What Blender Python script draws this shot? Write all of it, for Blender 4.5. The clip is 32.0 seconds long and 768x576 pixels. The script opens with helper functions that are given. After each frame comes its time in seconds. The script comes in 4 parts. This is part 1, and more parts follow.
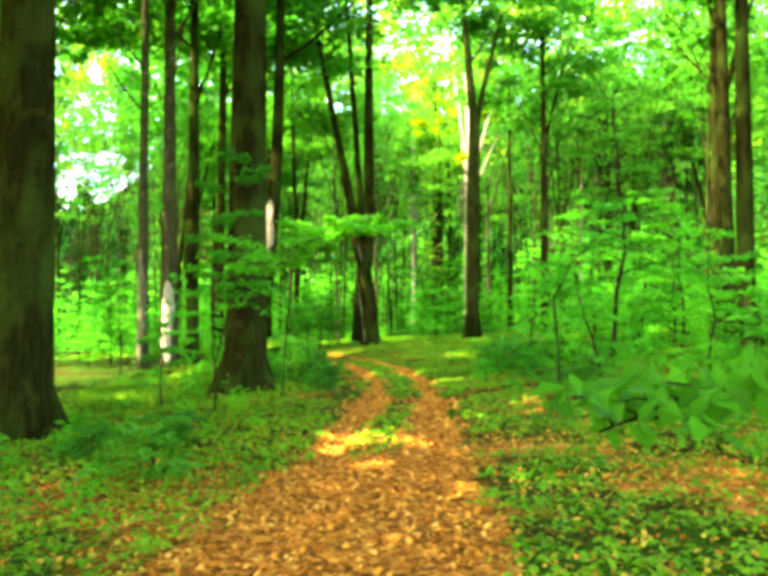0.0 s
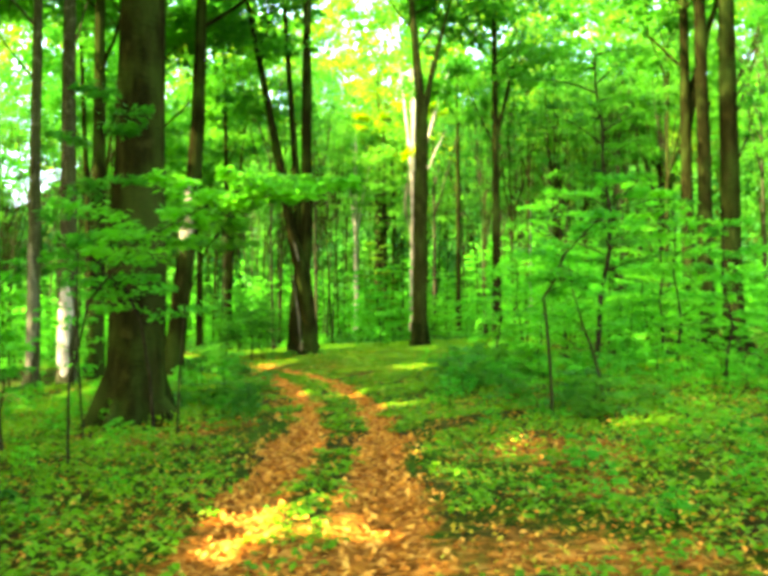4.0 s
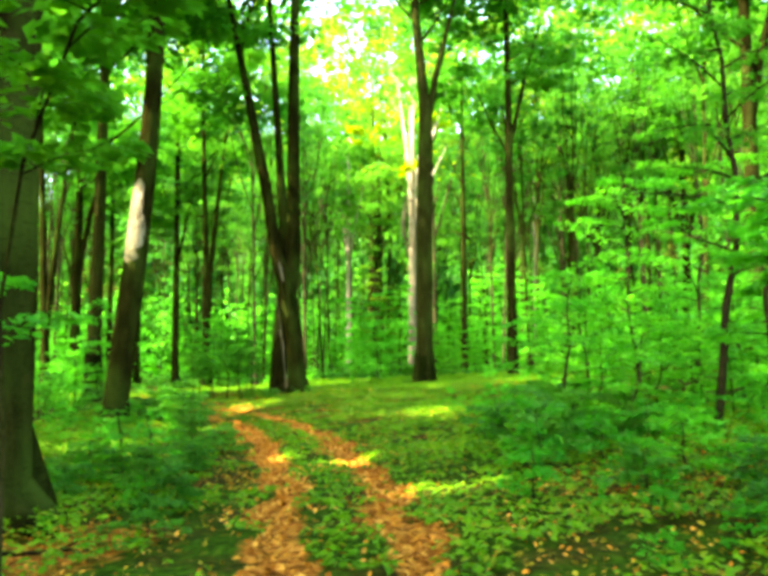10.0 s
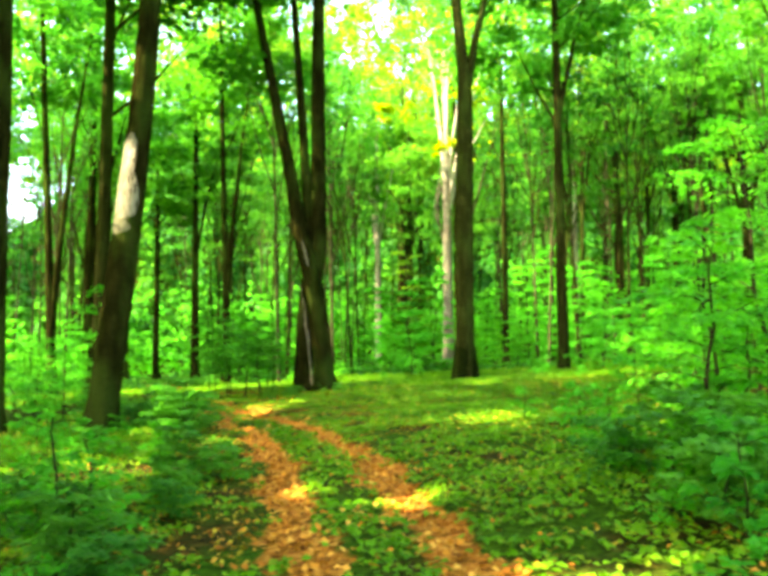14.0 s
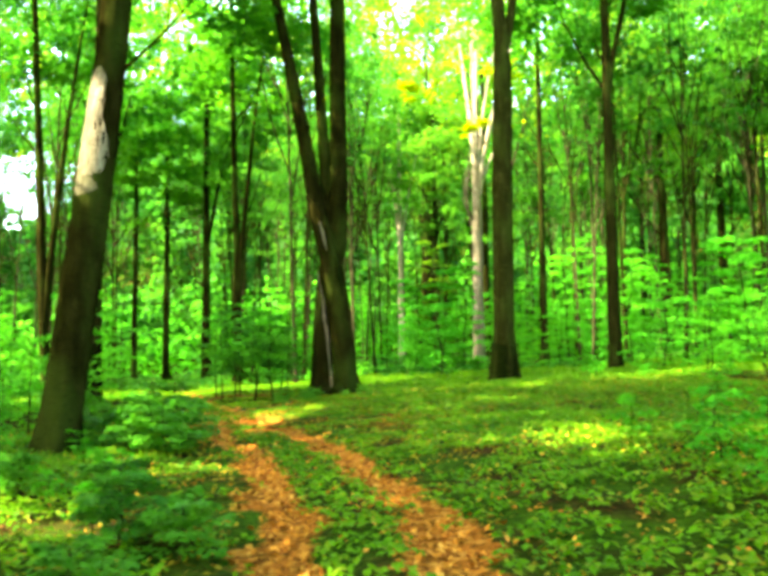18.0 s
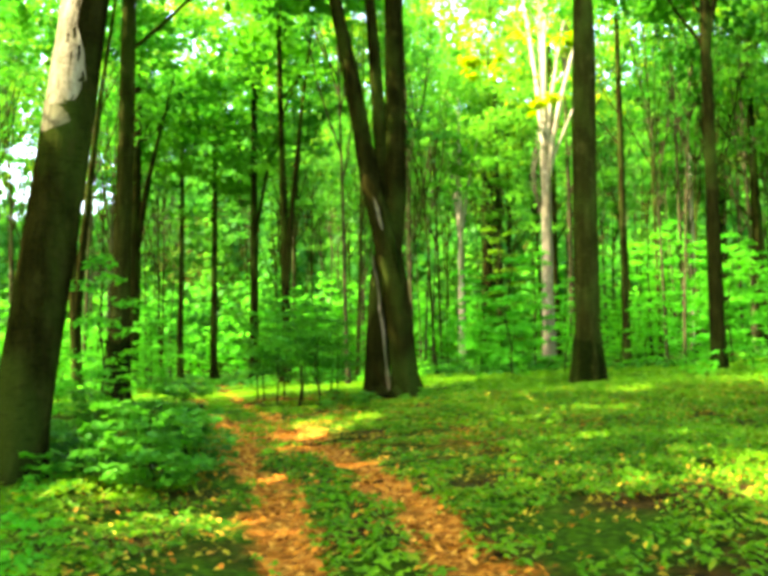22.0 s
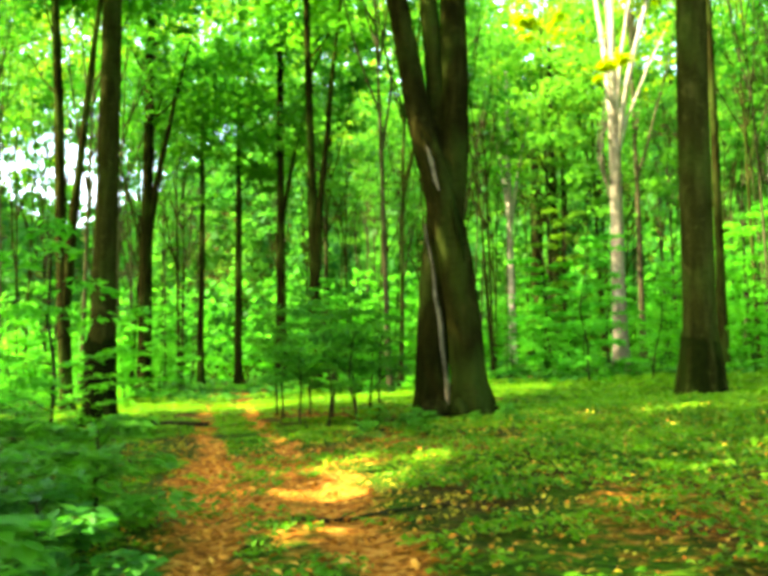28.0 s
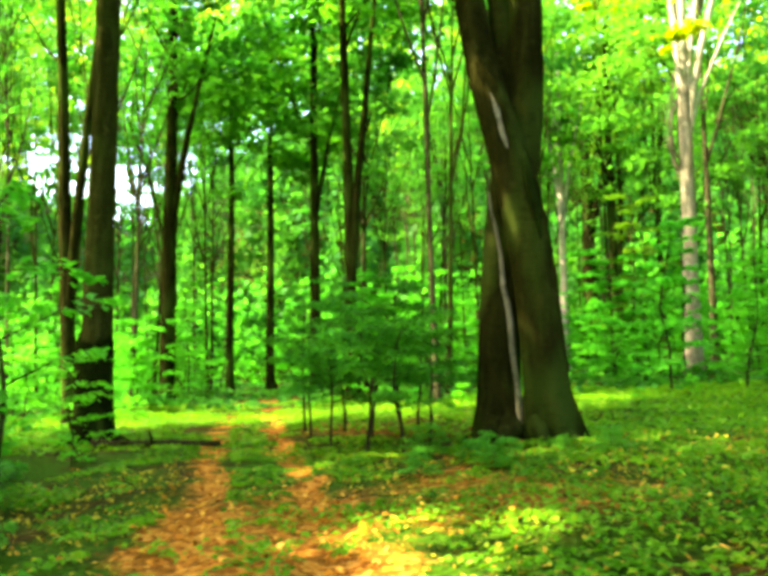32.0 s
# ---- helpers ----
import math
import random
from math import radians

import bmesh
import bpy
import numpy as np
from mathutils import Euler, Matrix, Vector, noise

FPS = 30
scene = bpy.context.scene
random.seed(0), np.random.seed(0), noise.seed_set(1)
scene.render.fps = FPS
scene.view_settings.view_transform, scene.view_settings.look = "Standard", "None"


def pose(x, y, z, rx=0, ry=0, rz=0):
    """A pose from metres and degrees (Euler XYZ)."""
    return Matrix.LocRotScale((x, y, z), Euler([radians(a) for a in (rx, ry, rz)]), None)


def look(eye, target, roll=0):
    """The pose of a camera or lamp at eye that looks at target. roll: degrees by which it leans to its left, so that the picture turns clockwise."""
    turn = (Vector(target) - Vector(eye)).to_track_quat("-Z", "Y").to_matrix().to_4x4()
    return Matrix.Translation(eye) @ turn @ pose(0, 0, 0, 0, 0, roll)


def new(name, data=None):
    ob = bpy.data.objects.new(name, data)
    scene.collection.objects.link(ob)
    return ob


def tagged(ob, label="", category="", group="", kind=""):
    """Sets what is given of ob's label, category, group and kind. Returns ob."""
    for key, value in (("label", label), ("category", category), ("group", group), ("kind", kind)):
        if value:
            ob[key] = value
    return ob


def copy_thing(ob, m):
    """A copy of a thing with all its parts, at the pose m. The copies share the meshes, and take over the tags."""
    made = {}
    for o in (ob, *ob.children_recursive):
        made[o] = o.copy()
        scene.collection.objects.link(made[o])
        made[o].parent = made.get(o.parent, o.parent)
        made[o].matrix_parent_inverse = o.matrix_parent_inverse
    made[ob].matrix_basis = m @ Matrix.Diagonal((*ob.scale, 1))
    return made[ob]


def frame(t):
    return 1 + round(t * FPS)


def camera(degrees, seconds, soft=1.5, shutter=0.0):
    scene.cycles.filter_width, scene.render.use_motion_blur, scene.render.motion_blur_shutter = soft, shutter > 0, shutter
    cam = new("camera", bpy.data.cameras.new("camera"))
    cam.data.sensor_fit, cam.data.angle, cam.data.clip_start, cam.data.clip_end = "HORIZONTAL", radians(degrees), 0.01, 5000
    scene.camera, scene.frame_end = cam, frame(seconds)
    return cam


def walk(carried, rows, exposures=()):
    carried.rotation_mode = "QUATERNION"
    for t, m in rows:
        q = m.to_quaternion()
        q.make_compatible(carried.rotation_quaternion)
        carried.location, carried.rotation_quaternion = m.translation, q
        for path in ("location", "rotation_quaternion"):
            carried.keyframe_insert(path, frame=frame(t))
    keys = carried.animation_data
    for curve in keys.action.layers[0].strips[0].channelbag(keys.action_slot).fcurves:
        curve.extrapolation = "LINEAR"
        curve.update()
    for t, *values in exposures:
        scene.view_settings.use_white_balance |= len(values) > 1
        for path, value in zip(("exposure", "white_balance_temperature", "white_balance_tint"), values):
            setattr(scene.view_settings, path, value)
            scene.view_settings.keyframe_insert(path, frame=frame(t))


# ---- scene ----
cam = camera(52.8, 32.0, soft=4.4)
PATH = [
    (0.0, pose(0.254, -5.280, 1.614, 91.80, 0.20, 5.57)),
    (0.5, pose(0.224, -4.800, 1.612, 91.72, 0.23, 4.61)),
    (1.0, pose(0.194, -4.320, 1.611, 91.19, 0.26, 3.45)),
    (1.5, pose(0.164, -3.840, 1.610, 90.80, 0.28, 2.77)),
    (2.0, pose(0.134, -3.360, 1.608, 90.39, 0.30, 2.00)),
    (2.5, pose(0.104, -2.880, 1.607, 90.89, 0.29, 1.68)),
    (3.0, pose(0.074, -2.400, 1.605, 91.44, 0.30, 1.60)),
    (3.5, pose(0.044, -1.920, 1.604, 91.96, 0.31, 1.53)),
    (5.5, pose(-0.075, 0.000, 1.598, 92.40, 0.40, 0.10)),
    (6.0, pose(-0.122, 0.456, 1.572, 92.32, 0.50, -0.40)),
    (6.5, pose(-0.194, 0.960, 1.569, 92.27, 0.50, -1.50)),
    (7.0, pose(-0.242, 1.440, 1.566, 92.60, 0.50, -2.20)),
    (7.5, pose(-0.266, 1.896, 1.565, 92.82, 0.50, -2.60)),
    (8.0, pose(-0.337, 2.400, 1.538, 93.14, 0.50, -3.00)),
    (8.5, pose(-0.386, 2.832, 1.560, 93.70, 0.50, -2.20)),
    (9.0, pose(-0.409, 3.288, 1.534, 94.06, 0.50, -1.20)),
    (9.5, pose(-0.454, 3.768, 1.484, 94.51, 0.40, -0.30)),
    (10.0, pose(-0.503, 4.200, 1.506, 94.67, 0.40, 0.60)),
    (10.5, pose(-0.530, 4.656, 1.553, 94.54, 0.30, 1.30)),
    (11.0, pose(-0.623, 5.112, 1.500, 94.73, 0.30, 1.50)),
    (11.5, pose(-0.695, 5.544, 1.497, 94.62, 0.30, 1.60)),
    (12.0, pose(-0.719, 6.024, 1.496, 94.52, 0.40, 1.60)),
    (12.5, pose(-0.790, 6.480, 1.468, 94.41, 0.40, 1.90)),
    (13.0, pose(-0.813, 7.008, 1.443, 94.30, 0.50, 2.20)),
    (13.5, pose(-0.861, 7.440, 1.441, 94.28, 0.50, 2.50)),
    (15.5, pose(-1.145, 9.240, 1.356, 94.77, 0.70, 2.70)),
    (16.0, pose(-1.169, 9.720, 1.354, 95.15, 0.60, 3.19)),
    (16.5, pose(-1.288, 10.152, 1.325, 95.14, 0.60, 3.29)),
    (17.0, pose(-1.361, 10.584, 1.345, 94.73, 0.71, 3.59)),
    (17.5, pose(-1.410, 11.064, 1.367, 94.52, 0.71, 3.79)),
    (18.0, pose(-1.457, 11.544, 1.341, 94.21, 0.71, 3.99)),
    (18.5, pose(-1.480, 12.000, 1.316, 93.80, 0.71, 4.29)),
    (19.0, pose(-1.505, 12.432, 1.339, 93.57, 0.71, 4.89)),
    (19.5, pose(-1.577, 12.888, 1.335, 93.82, 0.61, 5.89)),
    (20.0, pose(-1.622, 13.344, 1.285, 93.88, 0.52, 6.79)),
    (20.5, pose(-1.718, 13.776, 1.280, 94.26, 0.62, 7.29)),
    (21.0, pose(-1.791, 14.160, 1.301, 94.43, 0.53, 7.89)),
    (21.5, pose(-1.862, 14.640, 1.274, 94.52, 0.53, 7.99)),
    (22.0, pose(-1.981, 15.096, 1.244, 94.22, 0.63, 8.09)),
    (22.5, pose(-2.054, 15.480, 1.265, 93.92, 0.63, 8.09)),
    (23.0, pose(-2.127, 15.960, 1.285, 93.71, 0.73, 8.29)),
    (23.5, pose(-2.221, 16.392, 1.233, 93.89, 0.73, 8.79)),
    (24.0, pose(-2.315, 16.800, 1.204, 94.16, 0.64, 9.29)),
    (24.5, pose(-2.412, 17.232, 1.224, 94.25, 0.64, 9.48)),
    (25.0, pose(-2.556, 17.640, 1.217, 94.54, 0.74, 9.88)),
    (25.5, pose(-2.651, 18.072, 1.188, 95.32, 0.74, 10.28)),
    (27.5, pose(-3.060, 19.896, 1.193, 94.48, 0.75, 11.08)),
    (28.0, pose(-3.179, 20.304, 1.188, 94.40, 0.75, 10.68)),
    (28.5, pose(-3.253, 20.688, 1.208, 94.62, 0.64, 10.18)),
    (29.0, pose(-3.370, 21.120, 1.155, 94.55, 0.64, 9.58)),
    (29.5, pose(-3.490, 21.576, 1.149, 94.75, 0.64, 9.68)),
    (30.0, pose(-3.563, 22.008, 1.169, 94.95, 0.64, 9.68)),
    (30.5, pose(-3.683, 22.440, 1.164, 95.01, 0.75, 10.48)),
    (31.0, pose(-3.755, 22.848, 1.160, 94.85, 0.66, 11.68)),
    (31.5, pose(-3.876, 23.208, 1.179, 94.51, 0.67, 12.68)),
    (32.0, pose(-4.044, 23.568, 1.171, 94.67, 0.67, 13.48)),
]
EXPOSURE = [(0.0, 4.0, 7700, 7), (3.5, 4.0, 7700, 7), (9.0, 4.0, 7700, 7), (32.0, 3.92, 7700, 7)]
walk(cam, PATH, EXPOSURE)

# ---- sky and sun ----
SUN_WAY = Vector((-0.60, -0.25, 0.76)).normalized()      # towards the sun
sky_world = bpy.data.worlds.new("sky")
scene.world = sky_world
sky_world.use_nodes = True
sky_nodes = sky_world.node_tree.nodes
sky_tex = sky_nodes.new("ShaderNodeTexSky")
sky_tex.sky_type = "NISHITA"
sky_tex.sun_disc = False
sky_tex.sun_elevation = math.asin(SUN_WAY.z)
sky_tex.sun_rotation = math.atan2(SUN_WAY.x, SUN_WAY.y)
sky_tex.dust_density = 2.5
sky_nodes["Background"].inputs["Strength"].default_value = 0.15
sky_world.node_tree.links.new(sky_tex.outputs[0], sky_nodes["Background"].inputs["Color"])
sun = new("sun", bpy.data.lights.new("sun", "SUN"))
sun.data.energy = 2.5
sun.data.angle = radians(0.5)
sun.data.color = (1.0, 0.93, 0.80)
sun.matrix_world = look((0, 0, 40), Vector((0, 0, 40)) - SUN_WAY)

# ---- materials ----
def graph(name):
    m = bpy.data.materials.new(name)
    m.use_nodes = True
    nt = m.node_tree
    nt.nodes.clear()
    return m, nt, nt.nodes, nt.links


def node(nt, kind, **inputs):
    n = nt.nodes.new(kind)
    for key, value in inputs.items():
        n.inputs[key.replace("_", " ")].default_value = value
    return n


def ramp(nt, source, stops):
    r = nt.nodes.new("ShaderNodeValToRGB")
    e = r.color_ramp.elements
    while len(e) < len(stops):
        e.new(0.5)
    for item, (p, c) in zip(e, stops):
        item.position, item.color = p, (*c, 1)
    nt.links.new(source, r.inputs[0])
    return r.outputs[0]


def blend(nt, factor, a, b, mode="MIX"):
    m = nt.nodes.new("ShaderNodeMix")
    m.data_type, m.blend_type = "RGBA", mode
    for socket, value in ((m.inputs[0], factor), (m.inputs[6], a), (m.inputs[7], b)):
        if isinstance(value, (int, float)):
            socket.default_value = value
        elif isinstance(value, tuple):
            socket.default_value = (*value, 1)
        else:
            nt.links.new(value, socket)
    return m.outputs[2]


def world_noise(nt, scale, detail=3.0, stretch=None):
    geo = nt.nodes.new("ShaderNodeNewGeometry")
    source = geo.outputs["Position"]
    if stretch:
        mapping = nt.nodes.new("ShaderNodeMapping")
        mapping.inputs["Scale"].default_value = stretch
        nt.links.new(source, mapping.inputs[0])
        source = mapping.outputs[0]
    n = node(nt, "ShaderNodeTexNoise", Scale=scale, Detail=detail)
    nt.links.new(source, n.inputs["Vector"])
    return n.outputs[0]


def leaf_material(name, dark, mid, light, thin=0.5, gloss=0.06, patch=0.35, shine=(1.55, 1.6, 1.1), straw=None):
    """Leaves: each one its own tone, tones drifting over metres, light shining through."""
    m, nt, nodes, links = graph(name)
    geo = nodes.new("ShaderNodeNewGeometry")
    tone = ramp(nt, geo.outputs["Random Per Island"], [(0.0, dark), (0.45, mid), (1.0, light)] if straw is None else [(0.0, dark), (0.4, mid), (0.84, light), (0.9, straw)])
    drift = ramp(nt, world_noise(nt, patch, 2.0), [(0.38, dark), (0.5, mid), (0.62, light)])
    color = blend(nt, 0.5, tone, drift)
    plant_info = nodes.new("ShaderNodeObjectInfo")
    color = blend(nt, 0.4, color, ramp(nt, plant_info.outputs["Random"], [(0.0, dark), (0.5, mid), (1.0, light)]))
    front = node(nt, "ShaderNodeBsdfPrincipled", Roughness=0.48)
    front.inputs["Specular IOR Level"].default_value = gloss
    links.new(color, front.inputs["Base Color"])
    back = nodes.new("ShaderNodeBsdfTranslucent")
    links.new(blend(nt, 1.0, color, shine, "MULTIPLY"), back.inputs[0])
    mix = nodes.new("ShaderNodeMixShader")
    mix.inputs[0].default_value = thin
    out = nodes.new("ShaderNodeOutputMaterial")
    links.new(front.outputs[0], mix.inputs[1])
    links.new(back.outputs[0], mix.inputs[2])
    links.new(mix.outputs[0], out.inputs[0])
    return m


def bark_material(name, dark, mid, light, moss=(0.05, 0.09, 0.012), mossy=0.5, streak=5.0, bump=0.5):
    m, nt, nodes, links = graph(name)
    fine = world_noise(nt, streak, 6.0, (3.0, 3.0, 0.55))
    blotch = world_noise(nt, 1.3, 3.0, (1.0, 1.0, 0.45))
    grain = world_noise(nt, 38.0, 4.0, (1.0, 1.0, 0.5))
    color = ramp(nt, fine, [(0.30, dark), (0.52, mid), (0.75, light)])
    green = ramp(nt, blotch, [(0.46, (0, 0, 0)), (0.66, (mossy,) * 3)])
    color = blend(nt, green, color, moss)
    color = blend(nt, 0.35, color, ramp(nt, grain, [(0.3, dark), (0.7, light)]))
    wrinkle = world_noise(nt, 7.0, 4.0, (0.7, 0.7, 4.5))
    color = blend(nt, ramp(nt, wrinkle, [(0.56, (0, 0, 0)), (0.70, (0.55,) * 3)]), color, dark)
    lichen = world_noise(nt, 4.2, 5.0, (1.0, 1.0, 0.8))
    color = blend(nt, ramp(nt, lichen, [(0.60, (0, 0, 0)), (0.68, (0.7,) * 3)]), color, light)
    p = node(nt, "ShaderNodeBsdfPrincipled", Roughness=0.95)
    p.inputs["Specular IOR Level"].default_value = 0.0
    links.new(color, p.inputs["Base Color"])
    b = node(nt, "ShaderNodeBump", Strength=bump, Distance=0.03)
    links.new(blend(nt, 0.35, blend(nt, 0.5, fine, grain), wrinkle), b.inputs["Height"])
    links.new(b.outputs[0], p.inputs["Normal"])
    out = nodes.new("ShaderNodeOutputMaterial")
    links.new(p.outputs[0], out.inputs[0])
    return m


def ground_material():
    m, nt, nodes, links = graph("forest_floor")
    geo = nodes.new("ShaderNodeNewGeometry")
    cells = node(nt, "ShaderNodeTexVoronoi", Scale=17.0, Randomness=1.0)
    links.new(geo.outputs["Position"], cells.inputs["Vector"])
    tone = nodes.new("ShaderNodeSeparateColor")
    links.new(cells.outputs["Color"], tone.inputs[0])
    litter = ramp(nt, tone.outputs[0], [(0.0, (0.04, 0.012, 0.002)), (0.3, (0.20, 0.065, 0.008)),
                                        (0.65, (0.50, 0.17, 0.018)), (1.0, (0.74, 0.34, 0.06))])
    crumbs = world_noise(nt, 55.0, 4.0)
    litter = blend(nt, 0.45, litter, ramp(nt, crumbs, [(0.34, (0.03, 0.009, 0.002)), (0.66, (0.50, 0.17, 0.018))]))
    soil = ramp(nt, world_noise(nt, 9.0, 5.0), [(0.3, (0.010, 0.007, 0.002)), (0.55, (0.042, 0.024, 0.005)), (0.75, (0.14, 0.07, 0.012))])
    moss = ramp(nt, world_noise(nt, 14.0, 5.0), [(0.3, (0.008, 0.022, 0.0015)), (0.7, (0.042, 0.105, 0.004))])
    floor = blend(nt, ramp(nt, world_noise(nt, 0.9, 4.0), [(0.34, (0, 0, 0)), (0.54, (1, 1, 1))]), soil, moss)
    mask = nodes.new("ShaderNodeAttribute")
    mask.attribute_name = "litter"
    edge = nodes.new("ShaderNodeMath")
    edge.operation = "MULTIPLY_ADD"
    links.new(world_noise(nt, 6.0, 4.0), edge.inputs[0])
    edge.inputs[1].default_value = 0.7
    links.new(mask.outputs["Fac"], edge.inputs[2])
    color = blend(nt, ramp(nt, edge.outputs[0], [(0.62, (0, 0, 0)), (0.86, (1, 1, 1))]), floor, litter)
    p = node(nt, "ShaderNodeBsdfPrincipled", Roughness=0.95)
    p.inputs["Specular IOR Level"].default_value = 0.03
    links.new(color, p.inputs["Base Color"])
    b = node(nt, "ShaderNodeBump", Strength=0.8, Distance=0.04)
    links.new(blend(nt, 0.5, cells.outputs["Distance"], crumbs), b.inputs["Height"])
    links.new(b.outputs[0], p.inputs["Normal"])
    out = nodes.new("ShaderNodeOutputMaterial")
    links.new(p.outputs[0], out.inputs[0])
    return m


def litter_material(name="dry_leaf", tones=((0.03, 0.010, 0.003), (0.30, 0.095, 0.012), (0.66, 0.25, 0.026), (0.84, 0.44, 0.075)), stain=((0.2, 0.06, 0.008), (0.66, 0.25, 0.03))):
    m, nt, nodes, links = graph(name)
    geo = nodes.new("ShaderNodeNewGeometry")
    color = ramp(nt, geo.outputs["Random Per Island"], list(zip((0.0, 0.25, 0.6, 1.0), tones)))
    color = blend(nt, 0.3, color, ramp(nt, world_noise(nt, 40.0), list(zip((0.3, 0.7), stain))))
    p = node(nt, "ShaderNodeBsdfPrincipled", Roughness=0.8)
    p.inputs["Specular IOR Level"].default_value = 0.02
    links.new(color, p.inputs["Base Color"])
    out = nodes.new("ShaderNodeOutputMaterial")
    links.new(p.outputs[0], out.inputs[0])
    return m


LEAF = leaf_material("beech_leaf", (0.010, 0.10, 0.009), (0.026, 0.18, 0.013), (0.080, 0.29, 0.015), thin=0.52)
LEAF_LOW = leaf_material("sapling_leaf", (0.014, 0.17, 0.012), (0.046, 0.33, 0.020), (0.125, 0.46, 0.024), thin=0.5)
# Lit and darkened copies of the wood's leaf; the brightness sits in the colour.
LEAF_LIT = leaf_material("lit_leaf", (0.018, 0.20, 0.016), (0.052, 0.335, 0.024), (0.11, 0.42, 0.026), thin=0.6, patch=0.16)
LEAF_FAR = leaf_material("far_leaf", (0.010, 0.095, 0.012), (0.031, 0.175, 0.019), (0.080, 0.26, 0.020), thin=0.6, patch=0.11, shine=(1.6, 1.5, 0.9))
# Sun through crowns and boughs, put into the leaf colour as yellow-green.
LEAF_SUN_LIME = leaf_material("sun_lime_leaf", (0.037, 0.15, 0.011), (0.10, 0.24, 0.015), (0.16, 0.30, 0.019), thin=0.6, patch=0.11, shine=(1.6, 1.5, 0.9))
LEAF_BUSH = leaf_material("bush_leaf", (0.010, 0.10, 0.008), (0.034, 0.21, 0.013), (0.12, 0.37, 0.022), thin=0.4, gloss=0.12)
# Sunlit spray on the broken beech: the sun is put into a yellower leaf.
LEAF_SUN_GOLD = leaf_material("sun_gold_leaf", (0.10, 0.24, 0.006), (0.26, 0.36, 0.010), (0.46, 0.44, 0.016))
HERB = leaf_material("herb_leaf", (0.017, 0.085, 0.004), (0.074, 0.24, 0.008), (0.19, 0.39, 0.014), thin=0.35, patch=0.6, straw=(0.36, 0.27, 0.03))
BARK = bark_material("beech_bark", (0.0022, 0.0022, 0.0004), (0.0085, 0.0085, 0.0014), (0.026, 0.025, 0.0055), streak=3.0, bump=0.45)
BARK_OLIVE = bark_material("olive_bark", (0.0045, 0.005, 0.0008), (0.0165, 0.018, 0.003), (0.050, 0.052, 0.012), mossy=0.6, streak=2.2, bump=0.4)
BARK_DARK = bark_material("dark_bark", (0.0035, 0.0035, 0.0008), (0.010, 0.0105, 0.002), (0.028, 0.028, 0.006), mossy=0.7, streak=3.5, bump=0.5)
BARK_GREY = bark_material("grey_bark", (0.008, 0.007, 0.002), (0.032, 0.029, 0.009), (0.13, 0.12, 0.055), mossy=0.35, bump=0.7)
# Pale, snag and tan bark also stand in for sunlight on stems and patches.
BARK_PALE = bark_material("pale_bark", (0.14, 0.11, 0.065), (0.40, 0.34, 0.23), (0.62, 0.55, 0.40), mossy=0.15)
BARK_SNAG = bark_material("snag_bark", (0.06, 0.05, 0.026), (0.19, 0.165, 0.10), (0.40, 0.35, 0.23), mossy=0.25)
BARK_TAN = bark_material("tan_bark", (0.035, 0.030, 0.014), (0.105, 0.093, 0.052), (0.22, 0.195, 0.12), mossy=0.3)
STEM = bark_material("stem_bark", (0.006, 0.005, 0.002), (0.018, 0.015, 0.006), (0.045, 0.038, 0.016), mossy=0.3, streak=12.0)
FLOOR = ground_material()
DRY = litter_material()
STRAW = litter_material("straw_leaf", ((0.012, 0.010, 0.002), (0.11, 0.075, 0.007), (0.36, 0.25, 0.016), (0.60, 0.46, 0.04)), ((0.05, 0.04, 0.006), (0.40, 0.33, 0.04)))


# ---- shape helpers ----


def value_noise(x, y, seed=0):
    """Smooth noise from 0 to 1 on a unit lattice."""
    def corner(i, j):
        v = np.sin(i * 127.1 + j * 311.7 + seed * 74.7) * 43758.5453
        return v - np.floor(v)
    i, j = np.floor(x), np.floor(y)
    u, v = x - i, y - j
    u, v = u * u * (3 - 2 * u), v * v * (3 - 2 * v)
    return ((corner(i, j) * (1 - u) + corner(i + 1, j) * u) * (1 - v)
            + (corner(i, j + 1) * (1 - u) + corner(i + 1, j + 1) * u) * v)


WAY_Y = np.array([-40, -6, 0, 5, 10, 13, 16, 19, 22.3, 26, 29, 31, 36, 41, 46, 60, 90], float)
WAY_X = np.array([-0.9, -0.7, -0.65, -0.72, -0.83, -1.18, -1.74, -2.43, -3.45, -5.0, -6.35, -7.15, -9.4, -11.6, -13.7, -19, -30], float)


def way_x(y):
    return np.interp(y, WAY_Y, WAY_X)


def way_off(x, y):
    """How far beside the middle of the track a place lies, square to it."""
    slope = (way_x(y + 0.8) - way_x(y - 0.8)) / 1.6
    return (x - way_x(y)) / np.sqrt(1 + slope * slope)


